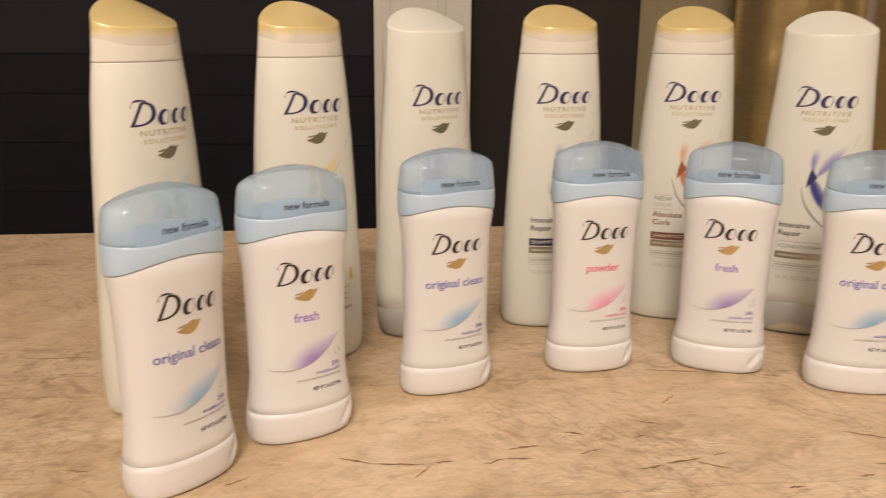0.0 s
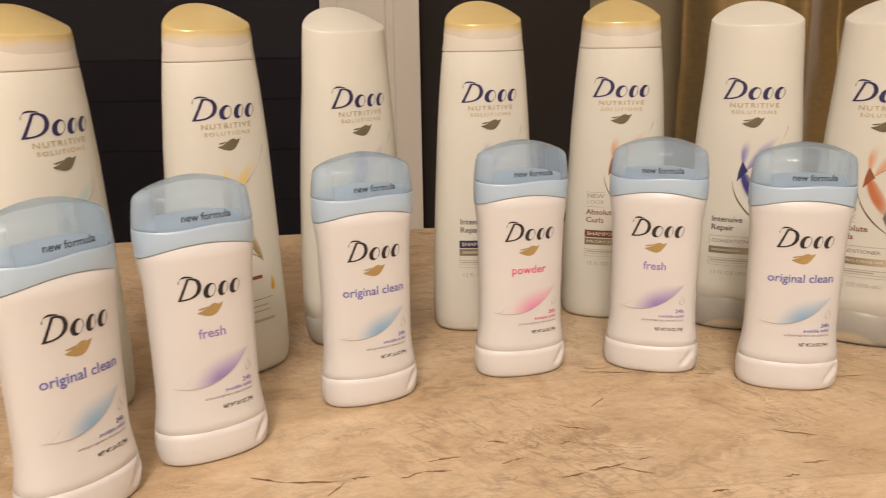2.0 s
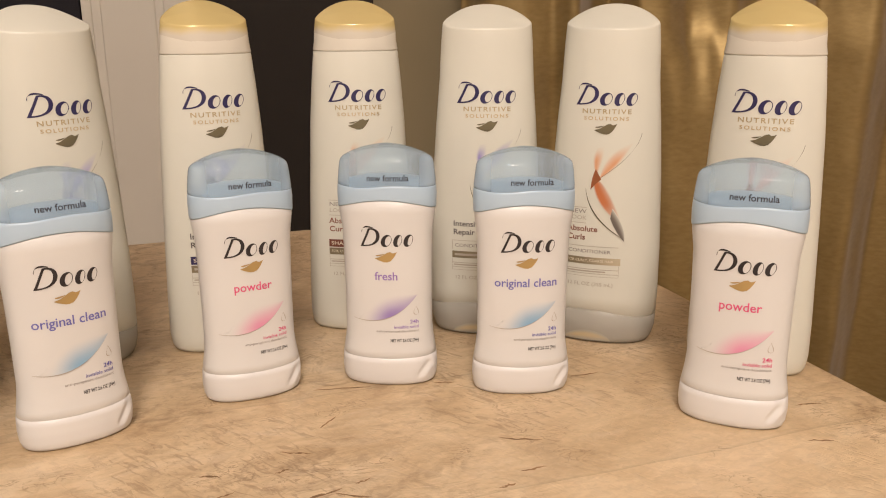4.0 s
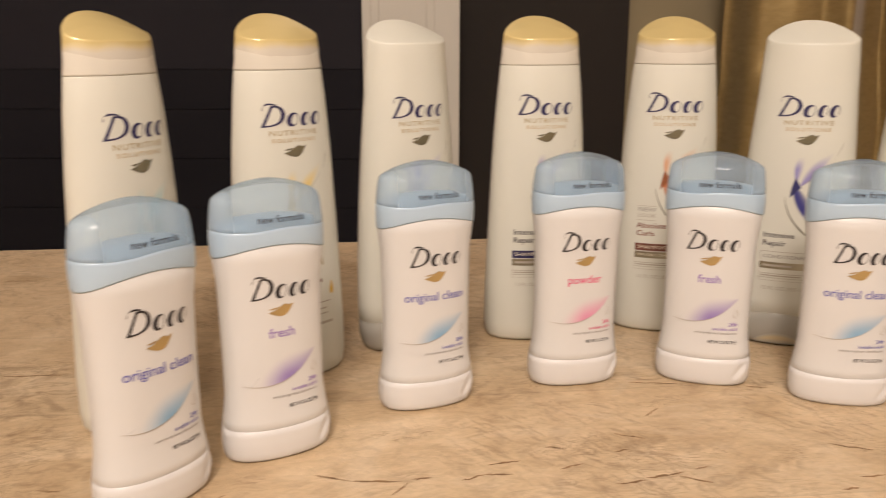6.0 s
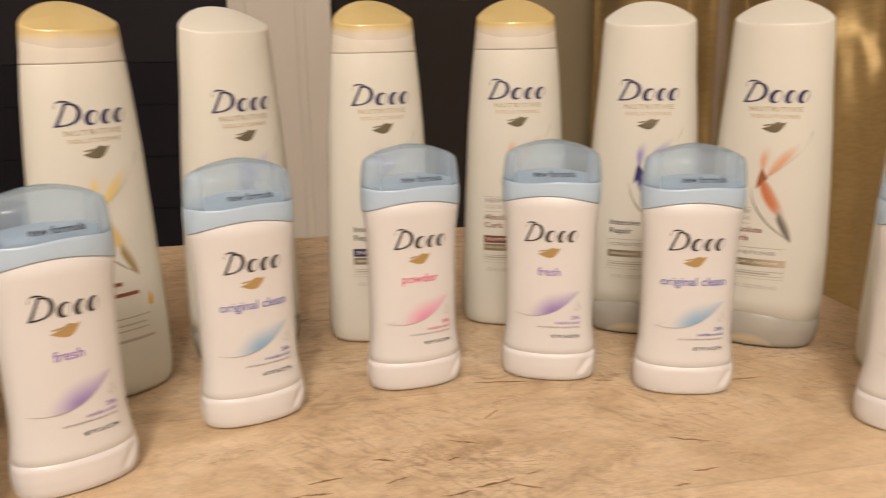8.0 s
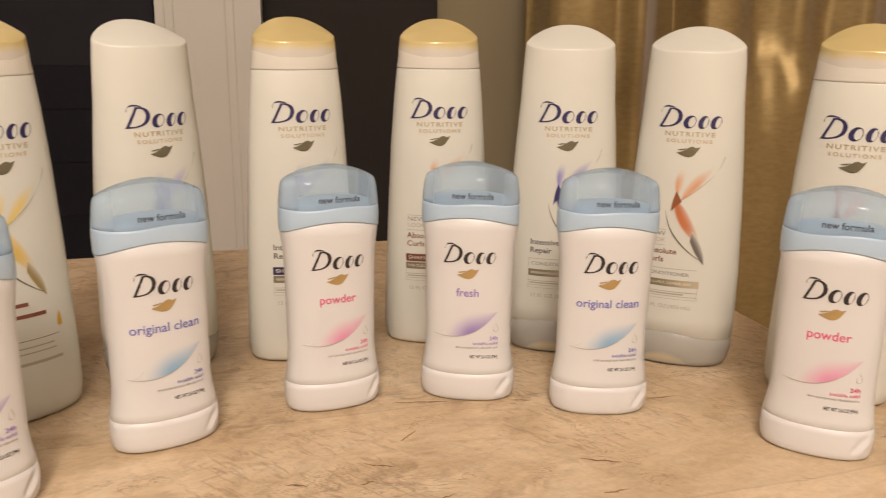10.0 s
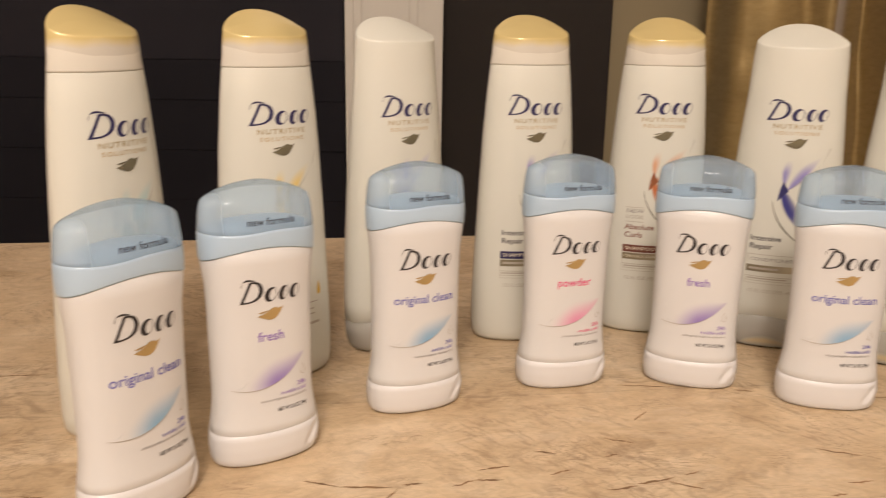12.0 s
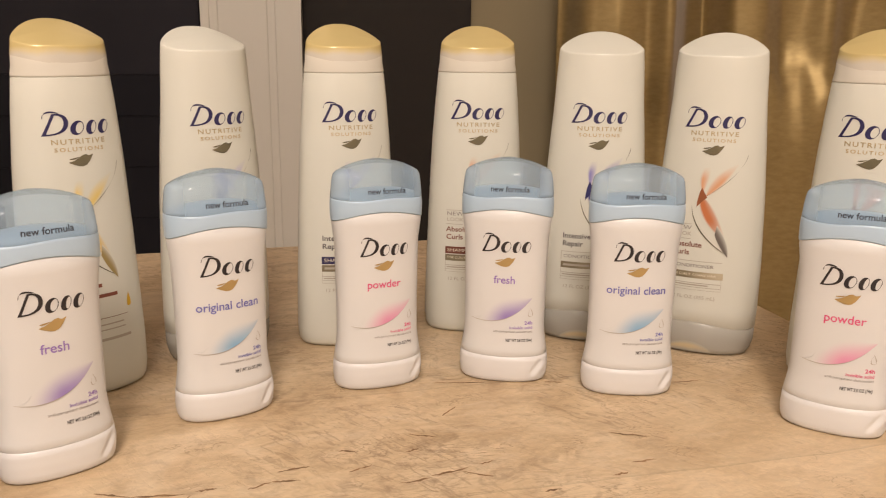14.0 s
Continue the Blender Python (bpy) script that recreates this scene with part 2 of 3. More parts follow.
def painted(name, colour, rough=0.6, vary=0.06, size=3.0, bump=0.1, gloss=0.5):
    m, nodes, links, p = shader(name)
    at, n, f = nodes.new("ShaderNodeTexCoord"), nodes.new("ShaderNodeTexNoise"), nodes.new("ShaderNodeTexNoise")
    n.inputs["Scale"].default_value, n.inputs["Detail"].default_value = size, 6.0
    f.inputs["Scale"].default_value = 160.0
    links.new(at.outputs["Object"], n.inputs["Vector"])
    links.new(at.outputs["Object"], f.inputs["Vector"])
    r = ramp(nodes, [(0.3, [c * (1 - vary) for c in colour]), (0.7, [c * (1 + vary) for c in colour])])
    links.new(n.outputs["Fac"], r.inputs["Fac"])
    links.new(r.outputs["Color"], p.inputs["Base Color"])
    p.inputs["Roughness"].default_value, p.inputs["Specular IOR Level"].default_value = rough, gloss
    b = nodes.new("ShaderNodeBump")
    b.inputs["Strength"].default_value, b.inputs["Distance"].default_value = bump, 0.001
    links.new(f.outputs["Fac"], b.inputs["Height"])
    links.new(b.outputs["Normal"], p.inputs["Normal"])
    return m


def satin():
    m, nodes, links, p = shader("gold_satin")
    at, mp, n, w = (nodes.new(k) for k in ("ShaderNodeTexCoord", "ShaderNodeMapping", "ShaderNodeTexNoise", "ShaderNodeTexNoise"))
    mp.inputs["Scale"].default_value = (9, 9, 22)
    n.inputs["Scale"].default_value, n.inputs["Detail"].default_value, w.inputs["Scale"].default_value = 8.0, 6.0, 5.0
    links.new(at.outputs["Object"], mp.inputs["Vector"])
    links.new(mp.outputs["Vector"], n.inputs["Vector"])
    links.new(at.outputs["Object"], w.inputs["Vector"])
    r = ramp(nodes, [(0.3, (0.250, 0.172, 0.066)), (0.7, (0.310, 0.220, 0.088))])
    links.new(n.outputs["Fac"], r.inputs["Fac"])
    links.new(r.outputs["Color"], p.inputs["Base Color"])
    p.inputs["Roughness"].default_value, p.inputs["Metallic"].default_value = 0.43, 0.55
    p.inputs["Sheen Weight"].default_value = 0.2
    b = nodes.new("ShaderNodeBump")
    b.inputs["Strength"].default_value, b.inputs["Distance"].default_value = 0.35, 0.004
    links.new(w.outputs["Fac"], b.inputs["Height"])
    b2 = nodes.new("ShaderNodeBump")
    b2.inputs["Strength"].default_value, b2.inputs["Distance"].default_value = 0.08, 0.001
    links.new(n.outputs["Fac"], b2.inputs["Height"])
    links.new(b.outputs["Normal"], b2.inputs["Normal"])
    links.new(b2.outputs["Normal"], p.inputs["Normal"])
    return m


wood = table_wood()
crack_dark = painted("dark_wood_crack", (0.25, 0.145, 0.07), 0.7, 0.4, 120.0)
wall_paint = painted("beige_wall_paint", (0.268, 0.214, 0.124), 0.75)
room_paint = painted("warm_room_paint", (0.80, 0.74, 0.66), 0.8)
ceiling_paint = painted("ceiling_paint", (0.85, 0.81, 0.75), 0.85)
trim_paint = painted("white_trim_paint", (0.53, 0.505, 0.455), 0.45, 0.03)
brown_paint = painted("dark_brown_paint", (0.021, 0.0165, 0.0140), 0.7, 0.12, gloss=0.2)
black_metal = painted("black_metal", (0.0094, 0.0087, 0.0118), 0.7, 0.2, gloss=0.12)
black_dull = painted("dull_black_metal", (0.0135, 0.0122, 0.0162), 0.7, 0.2, gloss=0.15)
floor_wood = painted("brown_floor", (0.42, 0.33, 0.24), 0.5, 0.2, 6.0)
gold_satin = satin()


# ---- mesh helpers ----
def part(name, bm, material, parent=None, label="", smooth=True):
    me = bpy.data.meshes.new(name)
    bm.normal_update()
    bm.to_mesh(me)
    bm.free()
    me.materials.append(material)
    for poly in me.polygons:
        poly.use_smooth = smooth
    ob = new(name, me)
    ob.parent = parent
    if label:
        ob["label"] = label
    return ob


def box(bm, lo, hi, bevel=0.0):
    made = bmesh.ops.create_cube(bm, size=1.0)["verts"]
    for v in made:
        v.co = Vector([lo[i] + (v.co[i] + 0.5) * (hi[i] - lo[i]) for i in range(3)])
    if bevel:
        edges = list({e for v in made for e in v.link_edges})
        bmesh.ops.bevel(bm, geom=edges, offset=bevel, segments=2, affect="EDGES", profile=0.6)
    return bm


def solid(name, lo, hi, material, bevel=0.0, parent=None, label=""):
    return part(name, box(bmesh.new(), lo, hi, bevel), material, parent, label, smooth=False)


SEG = 72


def oval(k, n, q=None, seg=SEG):
    """A point of the unit superellipse; q below 2 draws the two ends into corners."""
    c, s = math.cos(2 * math.pi * k / seg), math.sin(2 * math.pi * k / seg)
    return math.copysign(abs(c) ** (2 / n), c), math.copysign(abs(s) ** (2 / (q or n)), s)


def loft(rings, n=2.3, close_low=True, close_high=True, seg=SEG, dent=None):
    """Rounded oval rings (half width, half depth, height or a function of the unit oval's point, exponents) joined into one skin."""
    bm = bmesh.new()
    rows = []
    for a, b, z, *own in rings:
        row = []
        for k in range(seg):
            cu, cw = oval(k, own[0] if own else n, own[1] if len(own) > 1 else None, seg)
            co = Vector((a * cu, b * cw, z(cu, cw) if callable(z) else z))
            if dent:
                co += Vector((cu, cw, 0)).normalized() * dent(co)
            row.append(bm.verts.new(co))
        rows.append(row)
    for lo, hi in zip(rows, rows[1:]):
        for k in range(seg):
            bm.faces.new((lo[k], lo[(k + 1) % seg], hi[(k + 1) % seg], hi[k]))
    for row, flag, up in ((rows[0], close_low, False), (rows[-1], close_high, True)):
        if flag:
            mid = bm.verts.new(sum((v.co for v in row), Vector()) / seg)
            for k in range(seg):
                bm.faces.new((row[k], row[(k + 1) % seg], mid) if up else (row[(k + 1) % seg], row[k], mid))
    return bm


class Skin:
    """The front of a lofted thing: where a print at (u, z) lies."""

    def __init__(self, rows, n=2.3, proud=0.00022):
        self.z, self.a, self.b = ([r[i] for r in rows] for i in range(3))
        self.n, self.proud = [r[3] if len(r) > 3 else n for r in rows], proud
        self.q = [r[4] if len(r) > 4 else m for r, m in zip(rows, self.n)]

    def at(self, u, z, lift=0.0):
        a, b = float(np.interp(z, self.z, self.a)), float(np.interp(z, self.z, self.b))
        n, q = float(np.interp(z, self.z, self.n)), float(np.interp(z, self.z, self.q))
        r = min(abs(u) / a, 0.985)
        return Vector((max(-0.985 * a, min(0.985 * a, u)), -b * (1 - r ** n) ** (1 / q) - self.proud - lift, z))


def lettering(name, text, skin, u, z, height, material, parent, align="CENTER", wide=1.0, gap=1.0, heavy=0.0, tilt=0.0, lift=0.0):
    """Words in the built-in font, laid on the skin; height is that of a capital letter."""
    cu = bpy.data.curves.new(name, "FONT")
    cu.body, cu.align_x, cu.align_y, cu.resolution_u = text, align, "CENTER", 3
    cu.space_character, cu.offset, cu.fill_mode = gap, heavy, "BOTH"
    cu.size = 1.0
    tmp = new("tmp_words", cu)
    bpy.context.view_layer.update()
    me = bpy.data.meshes.new_from_object(tmp.evaluated_get(bpy.context.evaluated_depsgraph_get()))
    bpy.data.objects.remove(tmp)
    bpy.data.curves.remove(cu)
    k = height / 0.69
    bm = bmesh.new()
    bm.from_mesh(me)
    bpy.data.meshes.remove(me)
    bmesh.ops.triangulate(bm, faces=bm.faces[:])
    for v in bm.verts:
        du = v.co.x * k * wide
        v.co = skin.at(u + du, z + v.co.y * k + du * tilt, lift)
    return part(name, bm, material, parent, smooth=False)


def sheet(shapes, skin, nx=14, ny=5, lift=0.0):
    """Prints between a lower and an upper curve, each a function of s from 0 to 1."""
    bm = bmesh.new()
    uv = bm.loops.layers.uv.new("UVMap")
    for low, high in shapes:
        grid = []
        for i in range(nx + 1):
            s = i / nx
            (u0, z0), (u1, z1) = low(s), high(s)
            grid.append([(bm.verts.new(skin.at(u0 + (u1 - u0) * j / ny, z0 + (z1 - z0) * j / ny, lift)), s, j / ny) for j in range(ny + 1)])
        for i in range(nx):
            for j in range(ny):
                q = (grid[i][j], grid[i + 1][j], grid[i + 1][j + 1], grid[i][j + 1])
                f = bm.faces.new([v for v, _, _ in q])
                for loop, (_, s, t) in zip(f.loops, q):
                    loop[uv].uv = (s, t)
    return bm


def bar(u0, u1, z0, z1):
    return (lambda s: (u0 + (u1 - u0) * s, z0), lambda s: (u0 + (u1 - u0) * s, z1))


def bow(p0, p1, p2):
    """A smooth curve from p0 towards p1 to p2."""
    return lambda s: tuple((1 - s) ** 2 * a + 2 * s * (1 - s) * b + s * s * c for a, b, c in zip(p0, p1, p2))


def hair(curve, width):
    """A thin line along a curve, tapering at both ends."""
    def edge(sign):
        def f(s):
            u, z = curve(s)
            w = sign * width * 0.5 * (0.35 + 0.65 * math.sin(math.pi * s))
            return u + w * 0.7, z + w
        return f
    return edge(-1), edge(1)


def blob(u, z, w, h, lean=0.25, power=1.0):
    """A leaning oval."""
    def f(sign):
        def g(s):
            x = -math.cos(math.pi * s)
            y = sign * math.sin(math.pi * s) ** power
            return u + w * 0.5 * x + lean * h * 0.5 * y, z + h * 0.5 * y
        return g
    return f(-1), f(1)


def ring(u, z, w, h, lean, thick, shift):
    """A leaning oval ring whose stroke is heavier on one side."""
    def f(k, dx):
        def g(s):
            c, d = math.cos(2 * math.pi * s), math.sin(2 * math.pi * s)
            y = (h * 0.5 - k * 0.55) * d
            return u + dx + (w * 0.5 - k) * c + lean * y, z + y
        return g
    return f(0.0, 0.0), f(thick, shift)


def brand_mark(skin, u0, u1, z0, z1, material, parent):
    """The maker's mark as plain leaning shapes: a hollow half-moon with a stroke over it and three slim crescents."""
    w, h = u1 - u0, z1 - z0

    def at(x, y):
        return u0 + x * w, z0 + y * h

    def arc(*points):
        return [bow(at(*points[0]), at(*points[1]), at(*points[2]))(k / 10) for k in range(10)]

    def outline(points):
        loop = [*points, points[0]]
        return lambda s: tuple(float(np.interp(s * (len(loop) - 1), range(len(loop)), [q[i] for q in loop])) for i in (0, 1))

    outer = arc((0.0, 0.0), (0.085, 0.45), (0.155, 0.90)) + arc((0.155, 0.90), (0.355, 0.98), (0.375, 0.55)) + arc((0.375, 0.55), (0.37, 0.0), (0.0, 0.0))
    inner = arc((0.062, 0.075), (0.125, 0.45), (0.19, 0.84)) + arc((0.19, 0.84), (0.30, 0.86), (0.308, 0.55)) + arc((0.308, 0.55), (0.30, 0.07), (0.062, 0.075))
    shapes = [(outline(outer), outline(inner)), hair(bow(at(0.035, 0.70), at(0.03, 1.10), at(0.25, 0.93)), h * 0.085)]
    for x, wide in ((0.495, 0.20), (0.71, 0.16), (0.905, 0.17)):
        shapes.append(ring(u0 + x * w, z0 + 0.30 * h, wide * w, 0.60 * h, 0.22, 0.045 * w, 0.034 * w))
    return part("brand_mark", sheet(shapes, skin, 30, 1), material, parent)


def bird_mark(skin, u, z, w, material, parent):
    """A small bird in flight: round breast, raised wing, notched tail."""
    xs = (-0.5, -0.3, -0.1, 0.05, 0.2, 0.32, 0.42, 0.5)
    back = (-0.06, -0.01, 0.10, 0.20, 0.24, 0.17, 0.20, 0.24)
    breast = (-0.08, -0.17, -0.24, -0.25, -0.20, -0.08, 0.07, 0.22)

    def edge(values):
        return lambda s: (u + (s - 0.5) * w, z + w * float(np.interp(s - 0.5, xs, values)))

    tail = hair(bow((u - 0.46 * w, z + 0.07 * w), (u - 0.30 * w, z + 0.06 * w), (u - 0.08 * w, z + 0.13 * w)), w * 0.07)
    return part("bird_mark", sheet([(edge(breast), edge(back)), tail], skin, 20, 3), material, parent)


# ---- room ----
FLOOR, TOP = -0.75, 1.75
# floor, ceiling and three plain walls are unseen, closed in to bounce lamp light
tagged(solid("floor", (-2.6, -2.2, FLOOR - 0.1), (2.2, 1.6, FLOOR), floor_wood), "unseen brown wooden floor under the table", "floor", kind="structure")
tagged(solid("ceiling", (-2.6, -2.2, TOP), (2.2, 1.6, TOP + 0.1), ceiling_paint), "unseen plain off-white ceiling that bounces the lamp light", "ceiling", kind="structure")
tagged(solid("wall_north", (0.312, 1.36, FLOOR), (2.2, 1.48, TOP), wall_paint), "olive beige painted wall beside the curtain", "wall", kind="structure")
tagged(solid("wall_west", (-2.7, -2.2, FLOOR), (-2.6, 1.6, TOP), room_paint), "unseen plain warm beige wall that bounces the lamp light", "wall", kind="structure")
tagged(solid("wall_east", (2.2, -2.2, FLOOR), (2.3, 1.6, TOP), room_paint), "unseen plain warm beige wall that bounces the lamp light", "wall", kind="structure")
tagged(solid("wall_south", (-2.6, -2.3, FLOOR), (2.2, -2.2, TOP), room_paint), "unseen plain warm beige wall that bounces the lamp light", "wall", kind="structure")
tagged(solid("wall_panel", (0.04, 1.33, FLOOR), (0.312, 1.48, TOP), brown_paint, 0.002), "dark brown painted wall panel beside the white trim", "wall", kind="structure")


def white_trim():
    """A wide white upright with shallow flutes."""
    bm = bmesh.new()
    x0, x1, y = -0.070, 0.065, 1.265
    steps = [(0.0, 0.0), (0.011, 0.0), (0.0125, 0.0016), (0.022, 0.0016), (0.024, 0.0), (0.088, 0.0), (0.090, 0.0016), (0.099, 0.0016), (0.101, 0.0), (0.135, 0.0)]
    pts = [(x0 + d, y + o) for d, o in steps] + [(x1, 1.48), (x0, 1.48)]
    low, high = [bm.verts.new((*p, FLOOR)) for p in pts], [bm.verts.new((*p, TOP)) for p in pts]
    for k in range(len(pts)):
        j = (k + 1) % len(pts)
        bm.faces.new((low[k], low[j], high[j], high[k]))
    bm.faces.new(low[::-1])
    bm.faces.new(high)
    return tagged(part("trim", bm, trim_paint, smooth=False), "white painted upright trim with shallow grooves", "trim", kind="structure")


white_trim()


def fireplace():
    """A black metal hearth front: flat upper hood over stepped louvres."""
    root = tagged(new("fireplace"), "black metal fireplace front with stepped louvres", "fireplace")
    root.location = (-1.3, 1.27, FLOOR)
    y = 1.27

    def piece(name, lo, hi, mat, bevel=0.002):
        return solid(name, [lo[0] + 1.3, lo[1] - y, lo[2] - FLOOR], [hi[0] + 1.3, hi[1] - y, hi[2] - FLOOR], mat, bevel, root)

    piece("back_plate", (-2.5, y + 0.06, FLOOR), (-0.072, y + 0.2, TOP), black_metal)
    piece("hood", (-2.5, y - 0.004, 0.142), (-0.072, y + 0.058, TOP), black_dull)
    for z0, z1, d in ((0.086, 0.147, -0.0025), (0.015, 0.093, -0.001), (-0.058, 0.022, 0.0005), (-0.132, -0.051, 0.002), (-0.75, -0.125, 0.0035)):
        piece("louvre", (-2.5, y + d, z0), (-0.072, y + 0.058, z1), black_metal)
    return root


fireplace()


def curtain():
    """A hanging gold satin curtain: sharp and broad upright folds, a cross crease with crumples above a flatter lower part."""
    bm = bmesh.new()
    nx, nz = 330, 100
    x0, x1, z0, z1 = 0.412, 1.50, FLOOR + 0.02, TOP - 0.02
    far = [(0.88, 1.150), (0.94, 1.205), (1.00, 1.150), (1.08, 1.210), (1.17, 1.145), (1.25, 1.205), (1.34, 1.150), (1.42, 1.200), (1.50, 1.160)]
    upper = [(0.412, 1.215), (0.426, 1.165), (0.470, 1.146), (0.515, 1.158), (0.536, 1.128), (0.548, 1.150), (0.590, 1.212), (0.634, 1.232), (0.642, 1.168),
             (0.690, 1.160), (0.730, 1.190), (0.765, 1.182), (0.790, 1.160), (0.812, 1.176), (0.840, 1.188)] + far
    lower = [(0.412, 1.215), (0.426, 1.165), (0.480, 1.150), (0.520, 1.172), (0.545, 1.150), (0.570, 1.190), (0.634, 1.222), (0.655, 1.180), (0.700, 1.150),
             (0.760, 1.138), (0.815, 1.146), (0.840, 1.172)] + far

    def profile(points, x):
        px, py = [q[0] for q in points], [q[1] for q in points]
        return sum(float(np.interp(x + d, px, py)) * k for d, k in ((-0.009, 1), (-0.0045, 2), (0, 3), (0.0045, 2), (0.009, 1))) / 9

    rows = []
    for j in range(nz + 1):
        z = z0 + (z1 - z0) * j / nz
        row = []
        for i in range(nx + 1):
            x = x0 + (x1 - x0) * i / nx
            xs = x + 0.010 * math.sin(3.1 * z + 9 * x)
            crease = 0.135 + 0.014 * math.sin(8 * x)
            k = 1 / (1 + math.exp((crease - z) / 0.016))
            y = profile(upper, xs) * k + profile(lower, xs) * (1 - k)
            crumple = math.exp(-((z - crease - 0.03) / 0.05) ** 2) * math.exp(-((x - 0.74) / 0.09) ** 2)
            y -= 0.007 * math.exp(-((z - crease) / 0.010) ** 2) + 0.006 * noise.noise((x * 9, z * 6, 1.0)) + (0.003 + 0.007 * crumple) * noise.noise((x * 32, z * 22, 5.0))
            row.append(bm.verts.new((x, y, z)))
        rows.append(row)
    for j in range(nz):
        for i in range(nx):
            bm.faces.new((rows[j][i], rows[j][i + 1], rows[j + 1][i + 1], rows[j + 1][i]))
    ob = part("curtain", bm, gold_satin)
    thick = ob.modifiers.new("thick", "SOLIDIFY")
    thick.thickness, thick.offset = 0.002, 1.0
    return tagged(ob, "shiny gold satin curtain hanging in loose folds", "curtain")


curtain()

# ---- table ----
TURN = 6.8
table = tagged(new("table"), "whitewashed wood-grain table with rustic cracks", "table")
table.matrix_world = pose(0.394, 0.887, FLOOR, 0, 0, TURN)
H = -FLOOR
W, D = 1.5, 1.15


def table_top():
    bm = box(bmesh.new(), (-W, -D, H - 0.03), (0, 0, H), 0.0025)
    return part("tabletop", bm, wood, table, smooth=False)


top = table_top()
for x in (-W + 0.06, -0.06):
    for y in (-D + 0.06, -0.06):
        solid("leg", (x - 0.03, y - 0.03, 0), (x + 0.03, y + 0.03, H - 0.03), wood, 0.003, table)
for y in (-D + 0.05, -0.07):
    solid("apron", (-W + 0.09, y, H - 0.1), (-0.09, y + 0.02, H - 0.03), wood, 0.001, table)

NEAR_CRACKS = [
    (0.061, 0.388, 0.071, 0.394), (0.071, 0.394, 0.084, 0.394), (0.073, 0.403, 0.088, 0.407), (0.106, 0.399, 0.117, 0.405),
    (0.129, 0.386, 0.144, 0.390), (0.144, 0.391, 0.162, 0.398), (0.159, 0.394, 0.173, 0.388), (0.168, 0.400, 0.175, 0.403),
    (0.137, 0.435, 0.152, 0.430), (0.134, 0.416, 0.141, 0.419), (0.101, 0.421, 0.111, 0.419), (0.157, 0.455, 0.166, 0.466),
    (0.157, 0.500, 0.188, 0.498), (0.223, 0.495, 0.234, 0.493), (0.240, 0.426, 0.260, 0.419),
]
FAR_CRACKS = [
    (0.228, 0.383, 0.236, 0.385), (0.241, 0.394, 0.254, 0.396), (0.193, 0.372, 0.201, 0.374), (0.299, 0.486, 0.317, 0.488),
    (-0.006, 0.392, 0.011, 0.387), (0.011, 0.387, 0.034, 0.387), (0.030, 0.375, 0.037, 0.386), (0.038, 0.389, 0.047, 0.391),
    (-0.052, 0.366, -0.042, 0.374), (-0.206, 0.503, -0.170, 0.506), (-0.259, 0.501, -0.235, 0.502), (-0.215, 0.448, -0.193, 0.440),
    (-0.303, 0.697, -0.282, 0.698), (-0.125, 0.377, -0.115, 0.376), (0.400, 0.426, 0.415, 0.425), (0.383, 0.391, 0.395, 0.388),
]
to_table = table.matrix_world.inverted()
for i, (xa, ya, xb, yb) in enumerate(NEAR_CRACKS + FAR_CRACKS):
    pa, pb = to_table @ Vector((xa, ya, 0)), to_table @ Vector((xb, yb, 0))
    bm = bmesh.new()
    rnd = random.Random(i)
    n, prev = 10, None
    for k in range(n + 1):
        s = k / n
        c = pa.lerp(pb, s)
        side = 0.0011 * (noise.noise((s * 5, i * 3.1, 0)) + 0.5 * noise.noise((s * 14, i * 3.1, 4)))
        wd = (0.00010 + 0.00058 * math.sin(math.pi * s) ** 0.7) * (0.5 + rnd.random())
        pair = [bm.verts.new((c.x, c.y + side + q * wd, H + 0.00015)) for q in (-1, 1)]
        if prev:
            bm.faces.new((prev[0], pair[0], pair[1], prev[1]))
        prev = pair
    part("wood_crack", bm, crack_dark, table, smooth=False)

# ---- deodorant sticks ----
STICK = [(0.0, 0.0254, 0.0146), (0.0165, 0.02565, 0.0148), (0.020, 0.0251, 0.0144), (0.025, 0.0243, 0.0138), (0.032, 0.0236, 0.0133), (0.050, 0.0236, 0.0132),
         (0.072, 0.0239, 0.0132), (0.086, 0.0243, 0.0133), (0.096, 0.0256, 0.0140), (0.106, 0.0259, 0.0142)]
CAP = [(0.096, 0.0264, 0.0145), (0.104, 0.0264, 0.0145), (0.112, 0.0260, 0.0143), (0.118, 0.0254, 0.0139), (0.1215, 0.0249, 0.0134), (0.1234, 0.0243, 0.0129), (0.1246, 0.0232, 0.0122),
       (0.1259, 0.0211, 0.0110), (0.1277, 0.0172, 0.0089), (0.1292, 0.0128, 0.0066), (0.1302, 0.0088, 0.0045), (0.1309, 0.0048, 0.0025), (0.1313, 0.0016, 0.0008)]
TINTS = {"original clean": ((0.24, 0.44, 0.66), (0.14, 0.14, 0.44)), "fresh": ((0.31, 0.22, 0.55), (0.29, 0.18, 0.50)), "powder": ((0.76, 0.30, 0.48), (0.68, 0.09, 0.22))}


